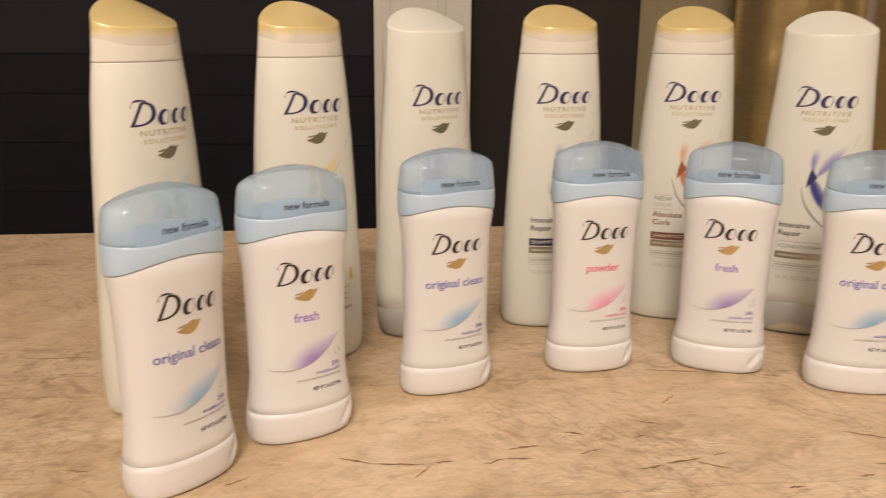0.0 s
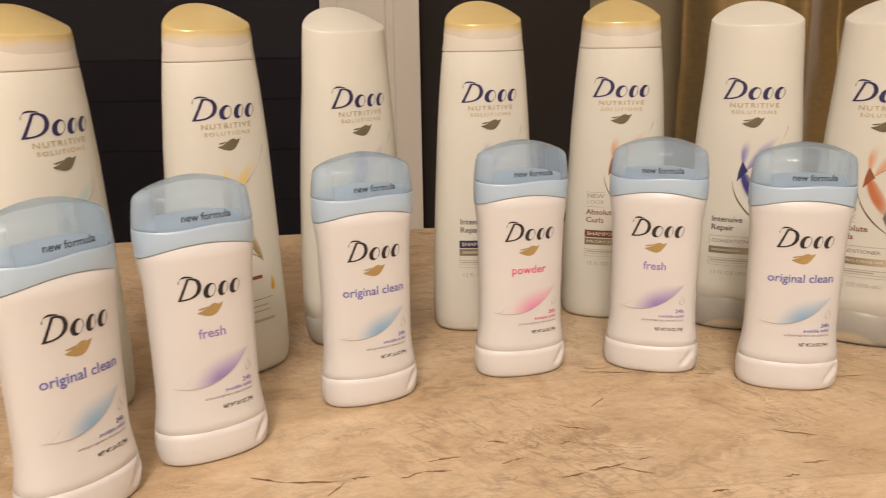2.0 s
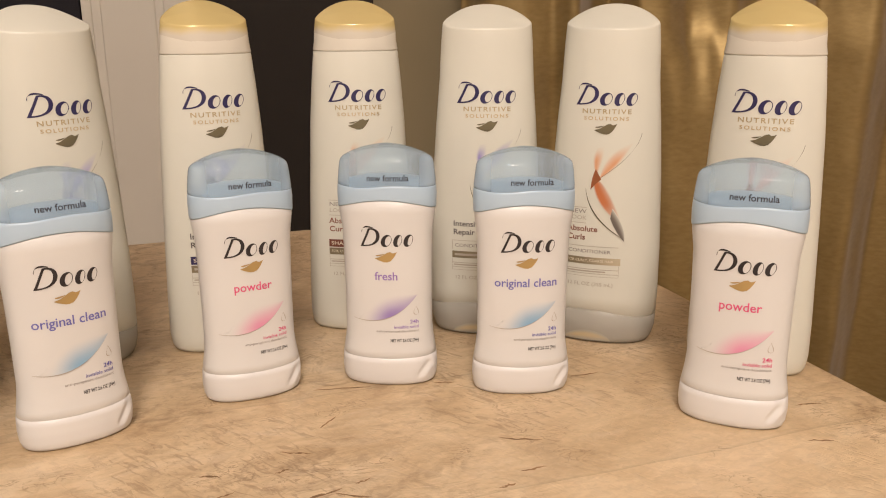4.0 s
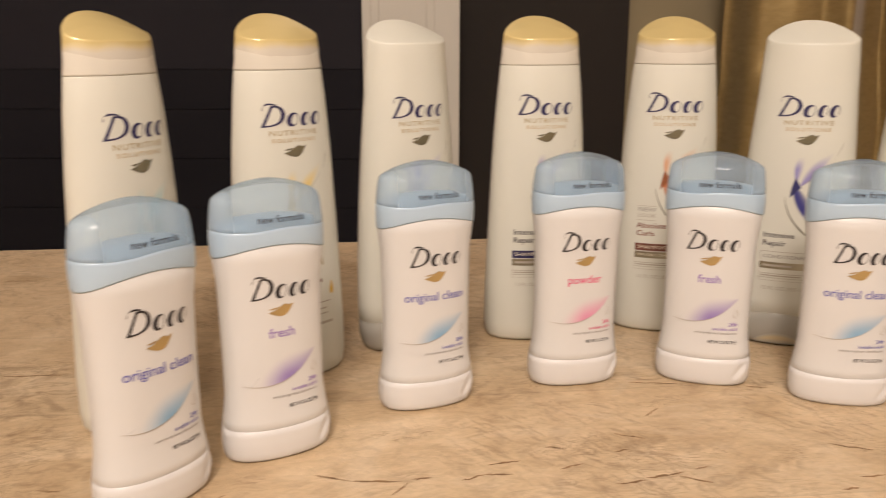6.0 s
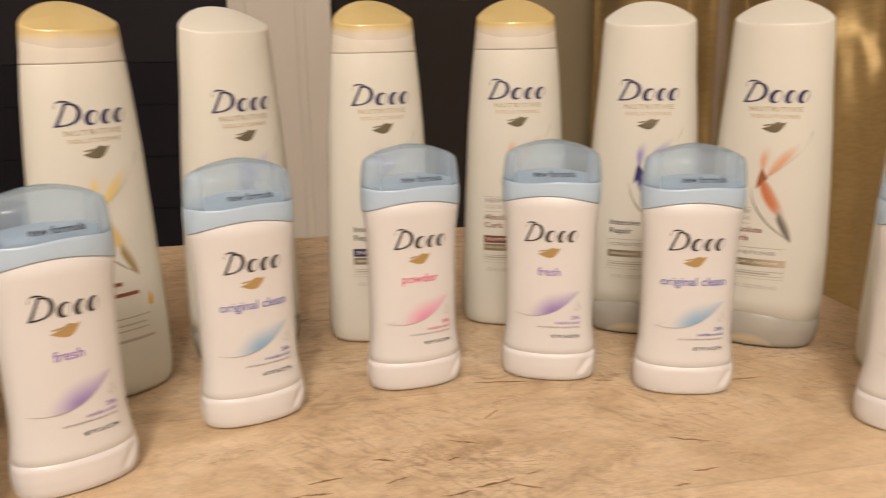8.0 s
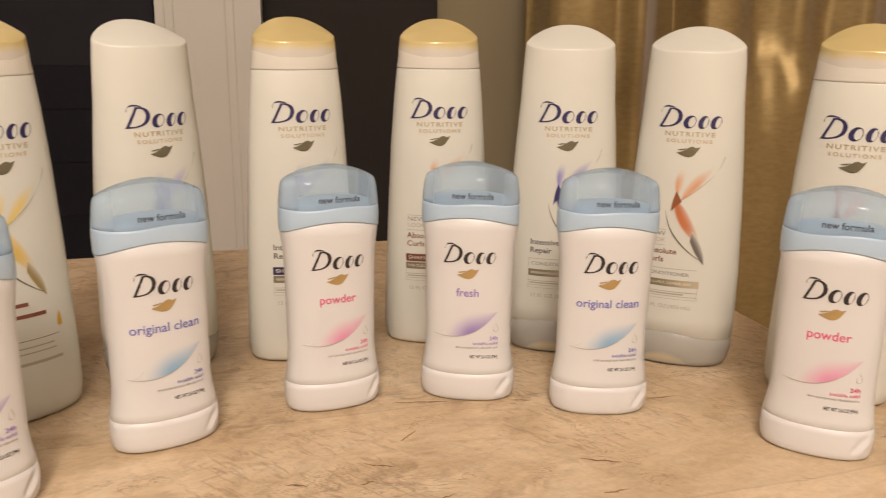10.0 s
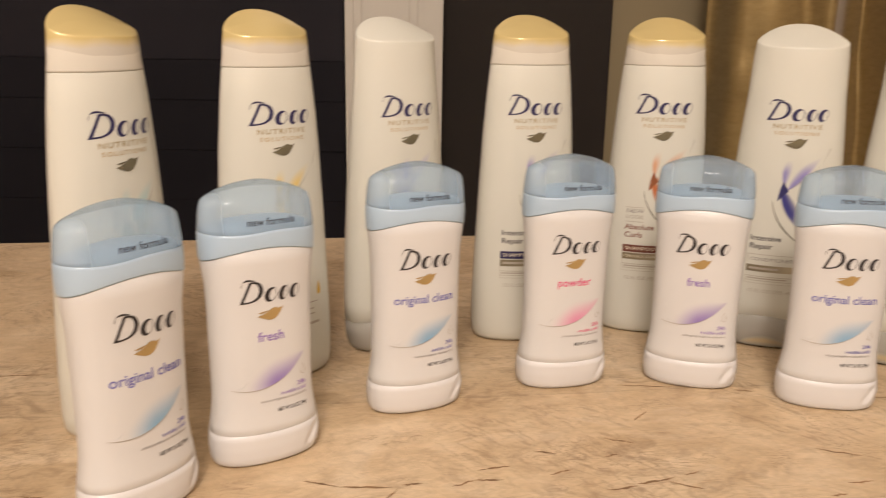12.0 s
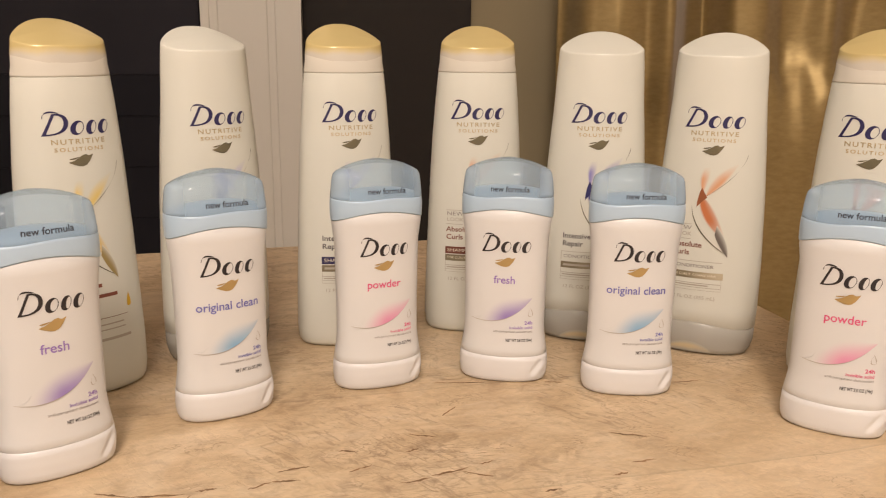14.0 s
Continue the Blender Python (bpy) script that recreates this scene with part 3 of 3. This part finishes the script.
def deodorant(scent):
    root = new("deodorant_stick")
    skin, cap_skin = Skin(STICK), Skin(CAP, proud=0.0003)
    tint, word = TINTS[scent]
    ink = plastic(scent.split()[0] + "_ink", word, 0.4)
    petal_ink = print_fade(scent.split()[0] + "_petal_print", [c * 0.9 for c in tint], WHITE, 0.10, 0.55, 0.92, 0.0, tip=0.5)
    body = [(a, b, z) for z, a, b in STICK if z >= 0.0165]
    part("body", loft([(0.0247, 0.0142, 0.0157), *body]), white_stick, root)
    rim = lambda cu, cw: 0.0158 + 0.0006 * abs(cu)
    foot = [(0.0232, 0.0124, 0.0), (0.0247, 0.0136, 0.0009), (0.0257, 0.0144, 0.0034), (0.0262, 0.0149, 0.0085), (0.0260, 0.0149, 0.0130)]
    rings = [(float(np.interp(z, [f[2] for f in foot], [f[0] for f in foot])), float(np.interp(z, [f[2] for f in foot], [f[1] for f in foot])), z)
             for z in (0.0, 0.0005, 0.0009, 0.002, 0.0034, 0.0045, 0.0056, 0.0068, 0.0080, 0.0092, 0.0105, 0.0118, 0.0130)]

    def grip(co):
        """A slanting thumb groove with a raised lip, at one front corner."""
        if co.y > 0:
            return 0.0
        along, across = (co.x - 0.0162) * 0.60 + (co.z - 0.0030) * 0.80, (co.x - 0.0162) * -0.80 + (co.z - 0.0030) * 0.60
        k = math.exp(-((along - 0.0075) / 0.0052) ** 4)
        return k * (0.0005 * math.exp(-((across + 0.0020) / 0.0014) ** 2) - 0.0011 * math.exp(-((across - 0.0004) / 0.0014) ** 2))

    part("base", loft([*rings, (0.0257, 0.0148, rim), (0.0248, 0.0140, lambda cu, cw: rim(cu, cw) + 0.0002)], seg=168, dent=grip), base_plastic, root, "thick white foot with a slanting thumb groove")
    low = lambda cu, cw: 0.1032 - 0.0052 * cu * cu
    brim = lambda cu, cw: 0.1104 + 0.0006 * math.sin(4 * cu + 0.6)
    part("collar", loft([(0.0257, 0.01405, lambda cu, cw: low(cu, cw) + 0.0004), (0.02605, 0.0143, lambda cu, cw: low(cu, cw)), (0.0262, 0.01445, lambda cu, cw: low(cu, cw) + 0.0006), (0.0264, 0.0145, 0.1055),
                         (0.0262, 0.0144, lambda cu, cw: brim(cu, cw) - 0.0012), (0.02605, 0.0143, brim), (0.0252, 0.0136, lambda cu, cw: brim(cu, cw) + 0.0003), (0.0225, 0.0119, 0.1118), (0.0170, 0.0090, 0.1136),
                         (0.0110, 0.0058, 0.1146), (0.0050, 0.0027, 0.1150)], close_low=False), blue_collar, root, "opaque pale blue collar under the clear cap")
    shell = [(0.0257, 0.01405, lambda cu, cw: brim(cu, cw) - 0.0002), (0.02612, 0.01436, brim)] + [(a, b, z) for z, a, b in CAP[2:]]
    cap = part("cap", loft(shell, close_low=False), blue_clear, root, "clear light blue domed cap")
    lettering("cap_text", "new formula", cap_skin, 0.0022, 0.1150, 0.0031, ink_black, cap, wide=0.95, heavy=0.012)
    brand_mark(skin, -0.0130, 0.0150, 0.0785, 0.0895, ink_black, root)
    bird_mark(skin, 0.0005, 0.0730, 0.0116, ink_gold, root)
    lettering("scent_text", scent, skin, 0.0005, 0.0622, 0.0044, ink, root, wide=0.97, heavy=0.01)
    lowc = bow((-0.0180, 0.0382), (0.0035, 0.0335), (0.0165, 0.0515))
    high = bow((-0.0125, 0.0386), (-0.0050, 0.0590), (0.0165, 0.0518))
    part("petal_print", sheet([(lowc, high)], skin, 22, 8), petal_ink, root)
    part("petal_line", sheet([hair(lowc, 0.00045)], skin, 22, 1, 0.00008), ink_pale, root)
    drop = [hair(bow((0.0158, 0.0455), (0.0135, 0.0405), (0.0160, 0.0405)), 0.0004), hair(bow((0.0158, 0.0455), (0.0183, 0.0405), (0.0160, 0.0405)), 0.0004)]
    part("drop_print", sheet(drop, skin, 8, 1), ink_pale, root)
    lettering("hour_text", "24h", skin, 0.0172, 0.0366, 0.0021, ink, root, "RIGHT", heavy=0.02)
    lettering("form_text", "invisible solid", skin, 0.0172, 0.0338, 0.0017, ink, root, "RIGHT", heavy=0.01)
    lettering("kind_text", "anti-perspirant deodorant", skin, 0.0172, 0.0314, 0.0013, ink_grey, root, "RIGHT", wide=1.15)
    lettering("weight_text", "NET WT 2.6 OZ (74g)", skin, 0.0172, 0.0262, 0.0017, ink_black, root, "RIGHT", wide=0.65, heavy=0.02)
    tagged(root, {"original clean": "white deodorant stick with clear blue cap and blue petal", "fresh": "white deodorant stick with clear blue cap and purple petal",
                  "powder": "white deodorant stick with clear blue cap and pink petal"}[scent], "deodorant", "deodorant sticks in the front row")
    return root


STICKS = [("original clean", -0.0722, 0.3737, 50.7), ("fresh", -0.0282, 0.4200, 30.6), ("original clean", 0.0419, 0.4756, 22.9), ("powder", 0.1256, 0.5081, 13.0),
          ("fresh", 0.2013, 0.5101, -16.6), ("original clean", 0.2684, 0.4825, -10.1), ("powder", 0.3608, 0.4225, -35.8)]
first = {}
for scent, x, y, yaw in STICKS:
    m = pose(x, y, 0.0003, 0, 0, yaw)
    if scent in first:
        copy_thing(first[scent], m)
    else:
        first[scent] = deodorant(scent)
        first[scent].matrix_world = m

# ---- shampoo and conditioner bottles ----
def corners(rows):
    """Adds the exponents of the section: round at the foot, two drawn-out corners towards the top."""
    return [(z, a, b, 2.2, float(np.interp(z, (0.0, 0.05, 0.12, 0.18, 0.2), (2.3, 2.1, 1.85, 1.55, 1.45)))) for z, a, b in rows]


SHAMPOO = corners([(0.0, 0.0320, 0.0187), (0.010, 0.0335, 0.0197), (0.03, 0.0333, 0.0196), (0.05, 0.0326, 0.0193), (0.09, 0.0312, 0.0182), (0.131, 0.0293, 0.0165),
                   (0.158, 0.0273, 0.0152), (0.175, 0.0257, 0.0144), (0.190, 0.0239, 0.0133), (0.2, 0.0230, 0.0128)])
CONDITIONER = corners([(0.0, 0.0310, 0.0180), (0.010, 0.0338, 0.0196), (0.03, 0.0344, 0.0198), (0.06, 0.0341, 0.0196), (0.10, 0.0325, 0.0188), (0.133, 0.0304, 0.0175),
                       (0.158, 0.0284, 0.0162), (0.185, 0.0266, 0.0149), (0.2, 0.0255, 0.0143)])
TIP = (2.2, 1.46)


def width_at(rows, z):
    zs = [r[0] for r in rows]
    return float(np.interp(z, zs, [r[1] for r in rows])), float(np.interp(z, zs, [r[2] for r in rows]))


def slope_top(rows, zc, from_rings, deep=False):
    """Rings that end in a slanted, slightly hollow face, low in front and high behind."""
    a, b = width_at(rows, zc - 0.003)
    edge = lambda cw, k=1.0: zc + 0.0070 * cw * k + 0.0038 * (cw * k) ** 2
    rings = list(from_rings)
    for drop in ((0.0110, 0.0055, 0.0010) if deep else (0.0010,)):
        rings.append((a + drop * 0.085, b + drop * 0.05, lambda cu, cw, drop=drop: edge(cw) - drop, *TIP))
    rings.append((a * 0.997, b * 0.995, lambda cu, cw: edge(cw) - 0.0003, *TIP))
    rings.append((a * 0.986, b * 0.980, lambda cu, cw: edge(cw, 0.98) + 0.00012, *TIP))
    rings.append((a * 0.965, b * 0.955, lambda cu, cw: edge(cw, 0.955) + 0.00034, *TIP))
    for k in (0.88, 0.74, 0.58, 0.4, 0.2):
        rings.append((a * k, b * k, lambda cu, cw, k=k: edge(cw, k) + 0.0042 * (1 - k * k), *TIP))
    return rings


SWIRLS = {
    "teal": ((0.42, 0.60, 0.62), (0.30, 0.47, 0.52), (0.20, 0.30, 0.33)),
    "yellow": ((0.72, 0.54, 0.16), (0.66, 0.46, 0.12), (0.30, 0.22, 0.08)),
    "violet": ((0.38, 0.36, 0.62), (0.30, 0.29, 0.56), (0.16, 0.15, 0.34)),
    "navy": ((0.22, 0.19, 0.50), (0.045, 0.045, 0.22), (0.16, 0.17, 0.25)),
    "orange": ((0.64, 0.31, 0.16), (0.50, 0.16, 0.06), (0.13, 0.11, 0.10)),
    "pink": ((0.72, 0.42, 0.34), (0.60, 0.28, 0.22), (0.2, 0.16, 0.14)),
}
swirl_inks = {}


def swirl(skin, kind, parent):
    """The printed ribbon of hair: a thin line, soft flames above and below a dark knot, and a wisp."""
    if kind not in swirl_inks:
        pale, deep, wisp = SWIRLS[kind]
        swirl_inks[kind] = (print_fade(kind + "_flame_print", pale, MILK, -0.25, 0.08, 1.2, 0.2, edge=0.34, tip=0.1), print_fade(kind + "_ribbon_print", deep, MILK, -0.3, 0.1, 1.4, 0.4, edge=0.22, tip=0.3),
                            plastic(kind + "_knot_ink", [c * 0.55 for c in deep], 0.4), print_fade(kind + "_wisp_print", wisp, MILK, -0.3, 0.0, 1.4, 0.3, edge=0.12))
    flame, ribbon, knot, wisp = swirl_inks[kind]
    up = [(bow((-0.0035, 0.1040), (0.0030, 0.1120), (0.0200, 0.1260)), bow((-0.0035, 0.1040), (-0.0120, 0.1240), (0.0180, 0.1215))),
          (bow((-0.0040, 0.1050), (-0.0085, 0.1130), (-0.0050, 0.1205)), bow((-0.0040, 0.1050), (0.0010, 0.1130), (0.0010, 0.1215)))]
    part("upper_flame_print", sheet(up[1:], skin, 14, 6), flame, parent)
    part("side_flame_print", sheet([(bow((-0.0020, 0.1030), (0.0085, 0.1060), (0.0160, 0.1235)), bow((-0.0020, 0.1030), (-0.0010, 0.1200), (0.0150, 0.1240)))], skin, 14, 6), flame, parent)
    down = (bow((-0.0060, 0.1020), (-0.0060, 0.0860), (0.0120, 0.0760)), bow((-0.0010, 0.1010), (0.0060, 0.0960), (0.0120, 0.0760)))
    part("lower_flame_print", sheet([down], skin, 16, 6), ribbon, parent)
    part("knot_print", sheet([(bow((-0.0070, 0.0960), (-0.0050, 0.0990), (-0.0010, 0.1025)), bow((-0.0070, 0.0960), (-0.0068, 0.1030), (-0.0045, 0.1085)))], skin, 10, 4, 0.0001), knot, parent)
    part("wisp_print", sheet([(bow((0.0052, 0.0790), (0.0078, 0.0715), (0.0140, 0.0655)), bow((0.0062, 0.0855), (0.0150, 0.0745), (0.0140, 0.0655)))], skin, 12, 5, 0.0001), wisp, parent)
    lines = [hair(bow((0.0205, 0.1295), (0.0190, 0.1180), (-0.0015, 0.1035)), 0.0009), hair(bow((-0.0098, 0.0965), (-0.0080, 0.0800), (0.0120, 0.0680)), 0.0006)]
    part("swirl_line", sheet(lines, skin, 20, 1, 0.00014), ink_olive, parent)


def front_print(root, skin, kind, lines, label_ink, new_look, box_text, box_ink):
    brand_mark(skin, -0.0178, 0.0172, 0.1450, 0.1574, ink_navy, root)
    lettering("range_text", "NUTRITIVE", skin, 0.0, 0.1416, 0.0026, ink_range, root, wide=1.27, gap=1.25, heavy=0.015)
    lettering("range_text", "SOLUTIONS", skin, 0.0, 0.1376, 0.0020, ink_pale_gold, root, wide=1.30, gap=1.35, heavy=0.015)
    bird_mark(skin, 0.0, 0.1318, 0.0128, ink_olive, root)
    swirl(skin, kind, root)
    if new_look:
        part("new_look_frame", sheet([bar(-0.0200, -0.0088, 0.0850, 0.0853), bar(-0.0200, -0.0088, 0.0756, 0.0759)], skin, 4, 1), ink_pale, root)
        lettering("new_text", "NEW", skin, -0.0197, 0.0827, 0.0026, ink_grey, root, "LEFT", wide=1.25)
        lettering("look_text", "LOOK", skin, -0.0197, 0.0788, 0.0024, ink_pale, root, "LEFT", wide=1.15)
    for word, z in zip(lines, (0.0722, 0.0670)):
        lettering("care_text", word, skin, -0.0200, z, 0.0033, label_ink, root, "LEFT", wide=1.05, heavy=0.015)
    if box_text == "SHAMPOO":
        part("label_box", sheet([bar(-0.0205, 0.0110, 0.0556, 0.0604)], skin, 10, 2), box_ink, root)
        lettering("type_text", box_text, skin, -0.0192, 0.0580, 0.0022, ink_cream, root, "LEFT", wide=1.25, lift=0.0002)
    elif box_text:
        part("label_frame", sheet([bar(-0.0205, 0.0110, 0.0616, 0.0619), bar(-0.0205, -0.0202, 0.0560, 0.0619)], skin, 10, 1), ink_pale, root)
        lettering("type_text", box_text, skin, -0.0190, 0.0586, 0.0021, ink_grey, root, "LEFT", wide=1.22)
    if box_text:
        part("label_bar", sheet([bar(-0.0205, 0.0125, 0.0507, 0.0550)], skin, 10, 2), foil_bar, root)
        part("print_frame", sheet([bar(-0.0205, 0.0118, 0.0430, 0.0432), bar(-0.0205, -0.0203, 0.0432, 0.0507), bar(0.0116, 0.0118, 0.0432, 0.0507)], skin, 8, 1), ink_pale, root)
        if new_look:
            lettering("hair_text", "FOR CURLY, COARSE HAIR", skin, -0.0192, 0.0529, 0.0015, ink_cream, root, "LEFT", wide=1.05, lift=0.0002)
        else:
            part("hair_text", sheet([bar(-0.0190, -0.0020, 0.0522, 0.0536)], skin, 6, 1, 0.0002), ink_pale, root)
        part("small_print", sheet([bar(-0.0205, 0.0115, 0.0474, 0.0478), bar(-0.0205, 0.0115, 0.0447, 0.0450), bar(-0.0195, 0.0040, 0.0459, 0.0467)], skin, 8, 1), ink_pale, root)
        lettering("volume_text", "12 FL OZ (355 mL)", skin, -0.0190, 0.0382, 0.0022, ink_pale, root, "LEFT", wide=1.1)


foil_bar = print_fade("olive_bar_print", (0.50, 0.43, 0.31), (0.20, 0.165, 0.105), 0.15, 1.0, 1.6, 1.2)
amber_tint = print_fade("amber_foot_tint", (0.53, 0.44, 0.28), (0.37, 0.355, 0.32), -0.1, 0.3, 1.5, 0.9, edge=0.45, tip=0.4)


def shampoo(label, kind, lines=(), label_ink=None, new_look=False, box_ink=None, boxed=True):
    root = tagged(new("shampoo_bottle"), label, "shampoo bottle", "bottles in the back row")
    skin = Skin(SHAMPOO)
    rings = [(0.0285, 0.0155, 0.0, 2.2, 2.2), (0.0311, 0.0178, 0.0007, 2.2, 2.2), (0.0325, 0.0189, 0.0030, 2.2, 2.18), (0.0335, 0.0197, 0.010, 2.2, 2.13)] + [(a, b, z, n, q) for z, a, b, n, q in SHAMPOO[2:7]]
    a, b = width_at(SHAMPOO, 0.1745)
    part("body", loft(rings + [(a, b, 0.1741, *TIP), (a * 0.995, b * 0.993, 0.1745, *TIP), (a * 0.975, b * 0.965, 0.1746, *TIP)]), bottle_white, root)
    a, b = width_at(SHAMPOO, 0.1755)
    a1, b1 = width_at(SHAMPOO, 0.182)
    gold_low = lambda cu, cw: 0.1815 + 0.0045 * cu * cu
    part("neck", loft([(a * 0.975, b * 0.965, 0.1744, *TIP), (a * 0.99, b * 0.985, 0.17475, *TIP), (a * 1.006, b * 1.006, 0.1749, *TIP), (a * 1.004, b * 1.004, 0.1758, *TIP), (a1 * 1.003, b1 * 1.003, 0.1808, *TIP),
                       (a1 * 0.992, b1 * 0.992, lambda cu, cw: gold_low(cu, cw) + 0.0003, *TIP), (a1 * 0.95, b1 * 0.94, lambda cu, cw: gold_low(cu, cw) + 0.0030, *TIP)], close_low=False), collar_white, root, "frosted white neck of the flip cap")
    part("cap", loft(slope_top(SHAMPOO, 0.1936, [(a1 * 0.9965, b1 * 0.9965, lambda cu, cw: gold_low(cu, cw) - 0.0004, *TIP), (a1 * 0.980, b1 * 0.975, lambda cu, cw: gold_low(cu, cw) + 0.0030, *TIP)]), close_low=False), gold_plastic, root, "pearly gold slanted cap")
    front_print(root, skin, kind, lines, label_ink, new_look, "SHAMPOO" if boxed else "", box_ink)
    return root


def conditioner(label, kind, lines=(), label_ink=None, new_look=False, boxed=True):
    root = tagged(new("conditioner_bottle"), label, "conditioner bottle", "bottles in the back row")
    skin = Skin(CONDITIONER)
    wave = lambda cu, cw: 0.0200 + 0.0020 * math.sin(2.6 * cu + 2.2)
    a, b = width_at(CONDITIONER, 0.02)
    rings = [(a * 0.985, b * 0.98, lambda cu, cw: wave(cu, cw) - 0.0003), (a * 0.999, b * 0.999, wave)] + [(x, y, z, n, q) for z, x, y, n, q in CONDITIONER[2:7]]
    part("body", loft(slope_top(CONDITIONER, 0.1910, rings, True), n=2.2), bottle_white, root)
    part("foot_cap", loft([(0.0280, 0.0152, 0.0), (0.0304, 0.0174, 0.0008), (0.0322, 0.0186, 0.0040), (0.0338, 0.0195, 0.0100), (a * 0.999, b * 0.999, lambda cu, cw: wave(cu, cw) - 0.0004),
                           (a * 0.99, b * 0.985, lambda cu, cw: wave(cu, cw) - 0.0002), (a * 0.96, b * 0.94, lambda cu, cw: wave(cu, cw) - 0.0001)], n=2.2), silver_cap, root, "silver grey foot cap with a wavy edge")
    # arched amber tint low on the foot, fading into its grey
    tint_arc = (lambda s: (-0.0200 + 0.0290 * s, 0.0018), lambda s: (-0.0200 + 0.0290 * s, 0.0018 + 0.0068 * math.sin(math.pi * s) ** 0.6))
    part("amber_tint", sheet([tint_arc], Skin([(0.0, 0.0304, 0.0174), (0.004, 0.0322, 0.0186), (0.010, 0.0338, 0.0195)], n=2.2), 14, 4), amber_tint, root, "amber tint fading out at the bottom of the foot")
    front_print(root, skin, kind, lines, label_ink, new_look, "CONDITIONER" if boxed else "", None)
    return root


def oil_drop(root):
    skin = Skin(SHAMPOO)
    drop = (bow((0.0192, 0.0560), (0.0165, 0.0480), (0.0192, 0.0478)), bow((0.0192, 0.0560), (0.0219, 0.0480), (0.0192, 0.0478)))
    part("drop_print", sheet([drop], skin, 10, 4, 0.0002), ink_yellow, root)
    part("care_text", sheet([bar(-0.0180, 0.0125, 0.0560, 0.0580), bar(-0.0180, 0.0040, 0.0620, 0.0640)], skin, 8, 1), ink_rust, root)
    part("label_frame", sheet([bar(-0.0180, 0.0180, 0.0440, 0.0443)], skin, 8, 1), ink_brown, root)
    part("small_print", sheet([bar(-0.0180, 0.0150, 0.0400, 0.0408), bar(-0.0180, 0.0160, 0.0370, 0.0377), bar(-0.0180, 0.0190, 0.0310, 0.0326)], skin, 8, 1), ink_pale, root)


bottles = [
    (shampoo("white shampoo bottle with gold cap and pale teal swirl", "teal", boxed=False), -0.1075, 0.4585, 58.9),
    (shampoo("white shampoo bottle with gold cap and yellow oil swirl", "yellow", boxed=False), -0.0391, 0.5174, 36.8),
    (conditioner("white conditioner bottle with grey foot and violet swirl", "violet", boxed=False), 0.0278, 0.5685, 33.2),
    (shampoo("white repair shampoo bottle with gold cap and navy label", "navy", ("Intensive", "Repair"), ink_dark, False, ink_navy), 0.1103, 0.5867, 13.1),
    (shampoo("white curl shampoo bottle with gold cap and orange swirl", "orange", ("Absolute", "Curls"), ink_rust, True, ink_brown), 0.1979, 0.6033, -4.8),
    (conditioner("white repair conditioner bottle with grey foot and navy swirl", "navy", ("Intensive", "Repair"), ink_dark), 0.2735, 0.5762, -13.8),
    (conditioner("white curl conditioner bottle with grey foot and orange swirl", "orange", ("Absolute", "Curls"), ink_rust, True), 0.3407, 0.5458, -28.4),
    (shampoo("white shampoo bottle with gold cap at the table edge", "pink", boxed=False), 0.4055, 0.4830, -38.4),
]
oil_drop(bottles[1][0])
for ob, x, y, yaw in bottles:
    ob.matrix_world = pose(x, y, 0.0003, 0, 0, yaw)
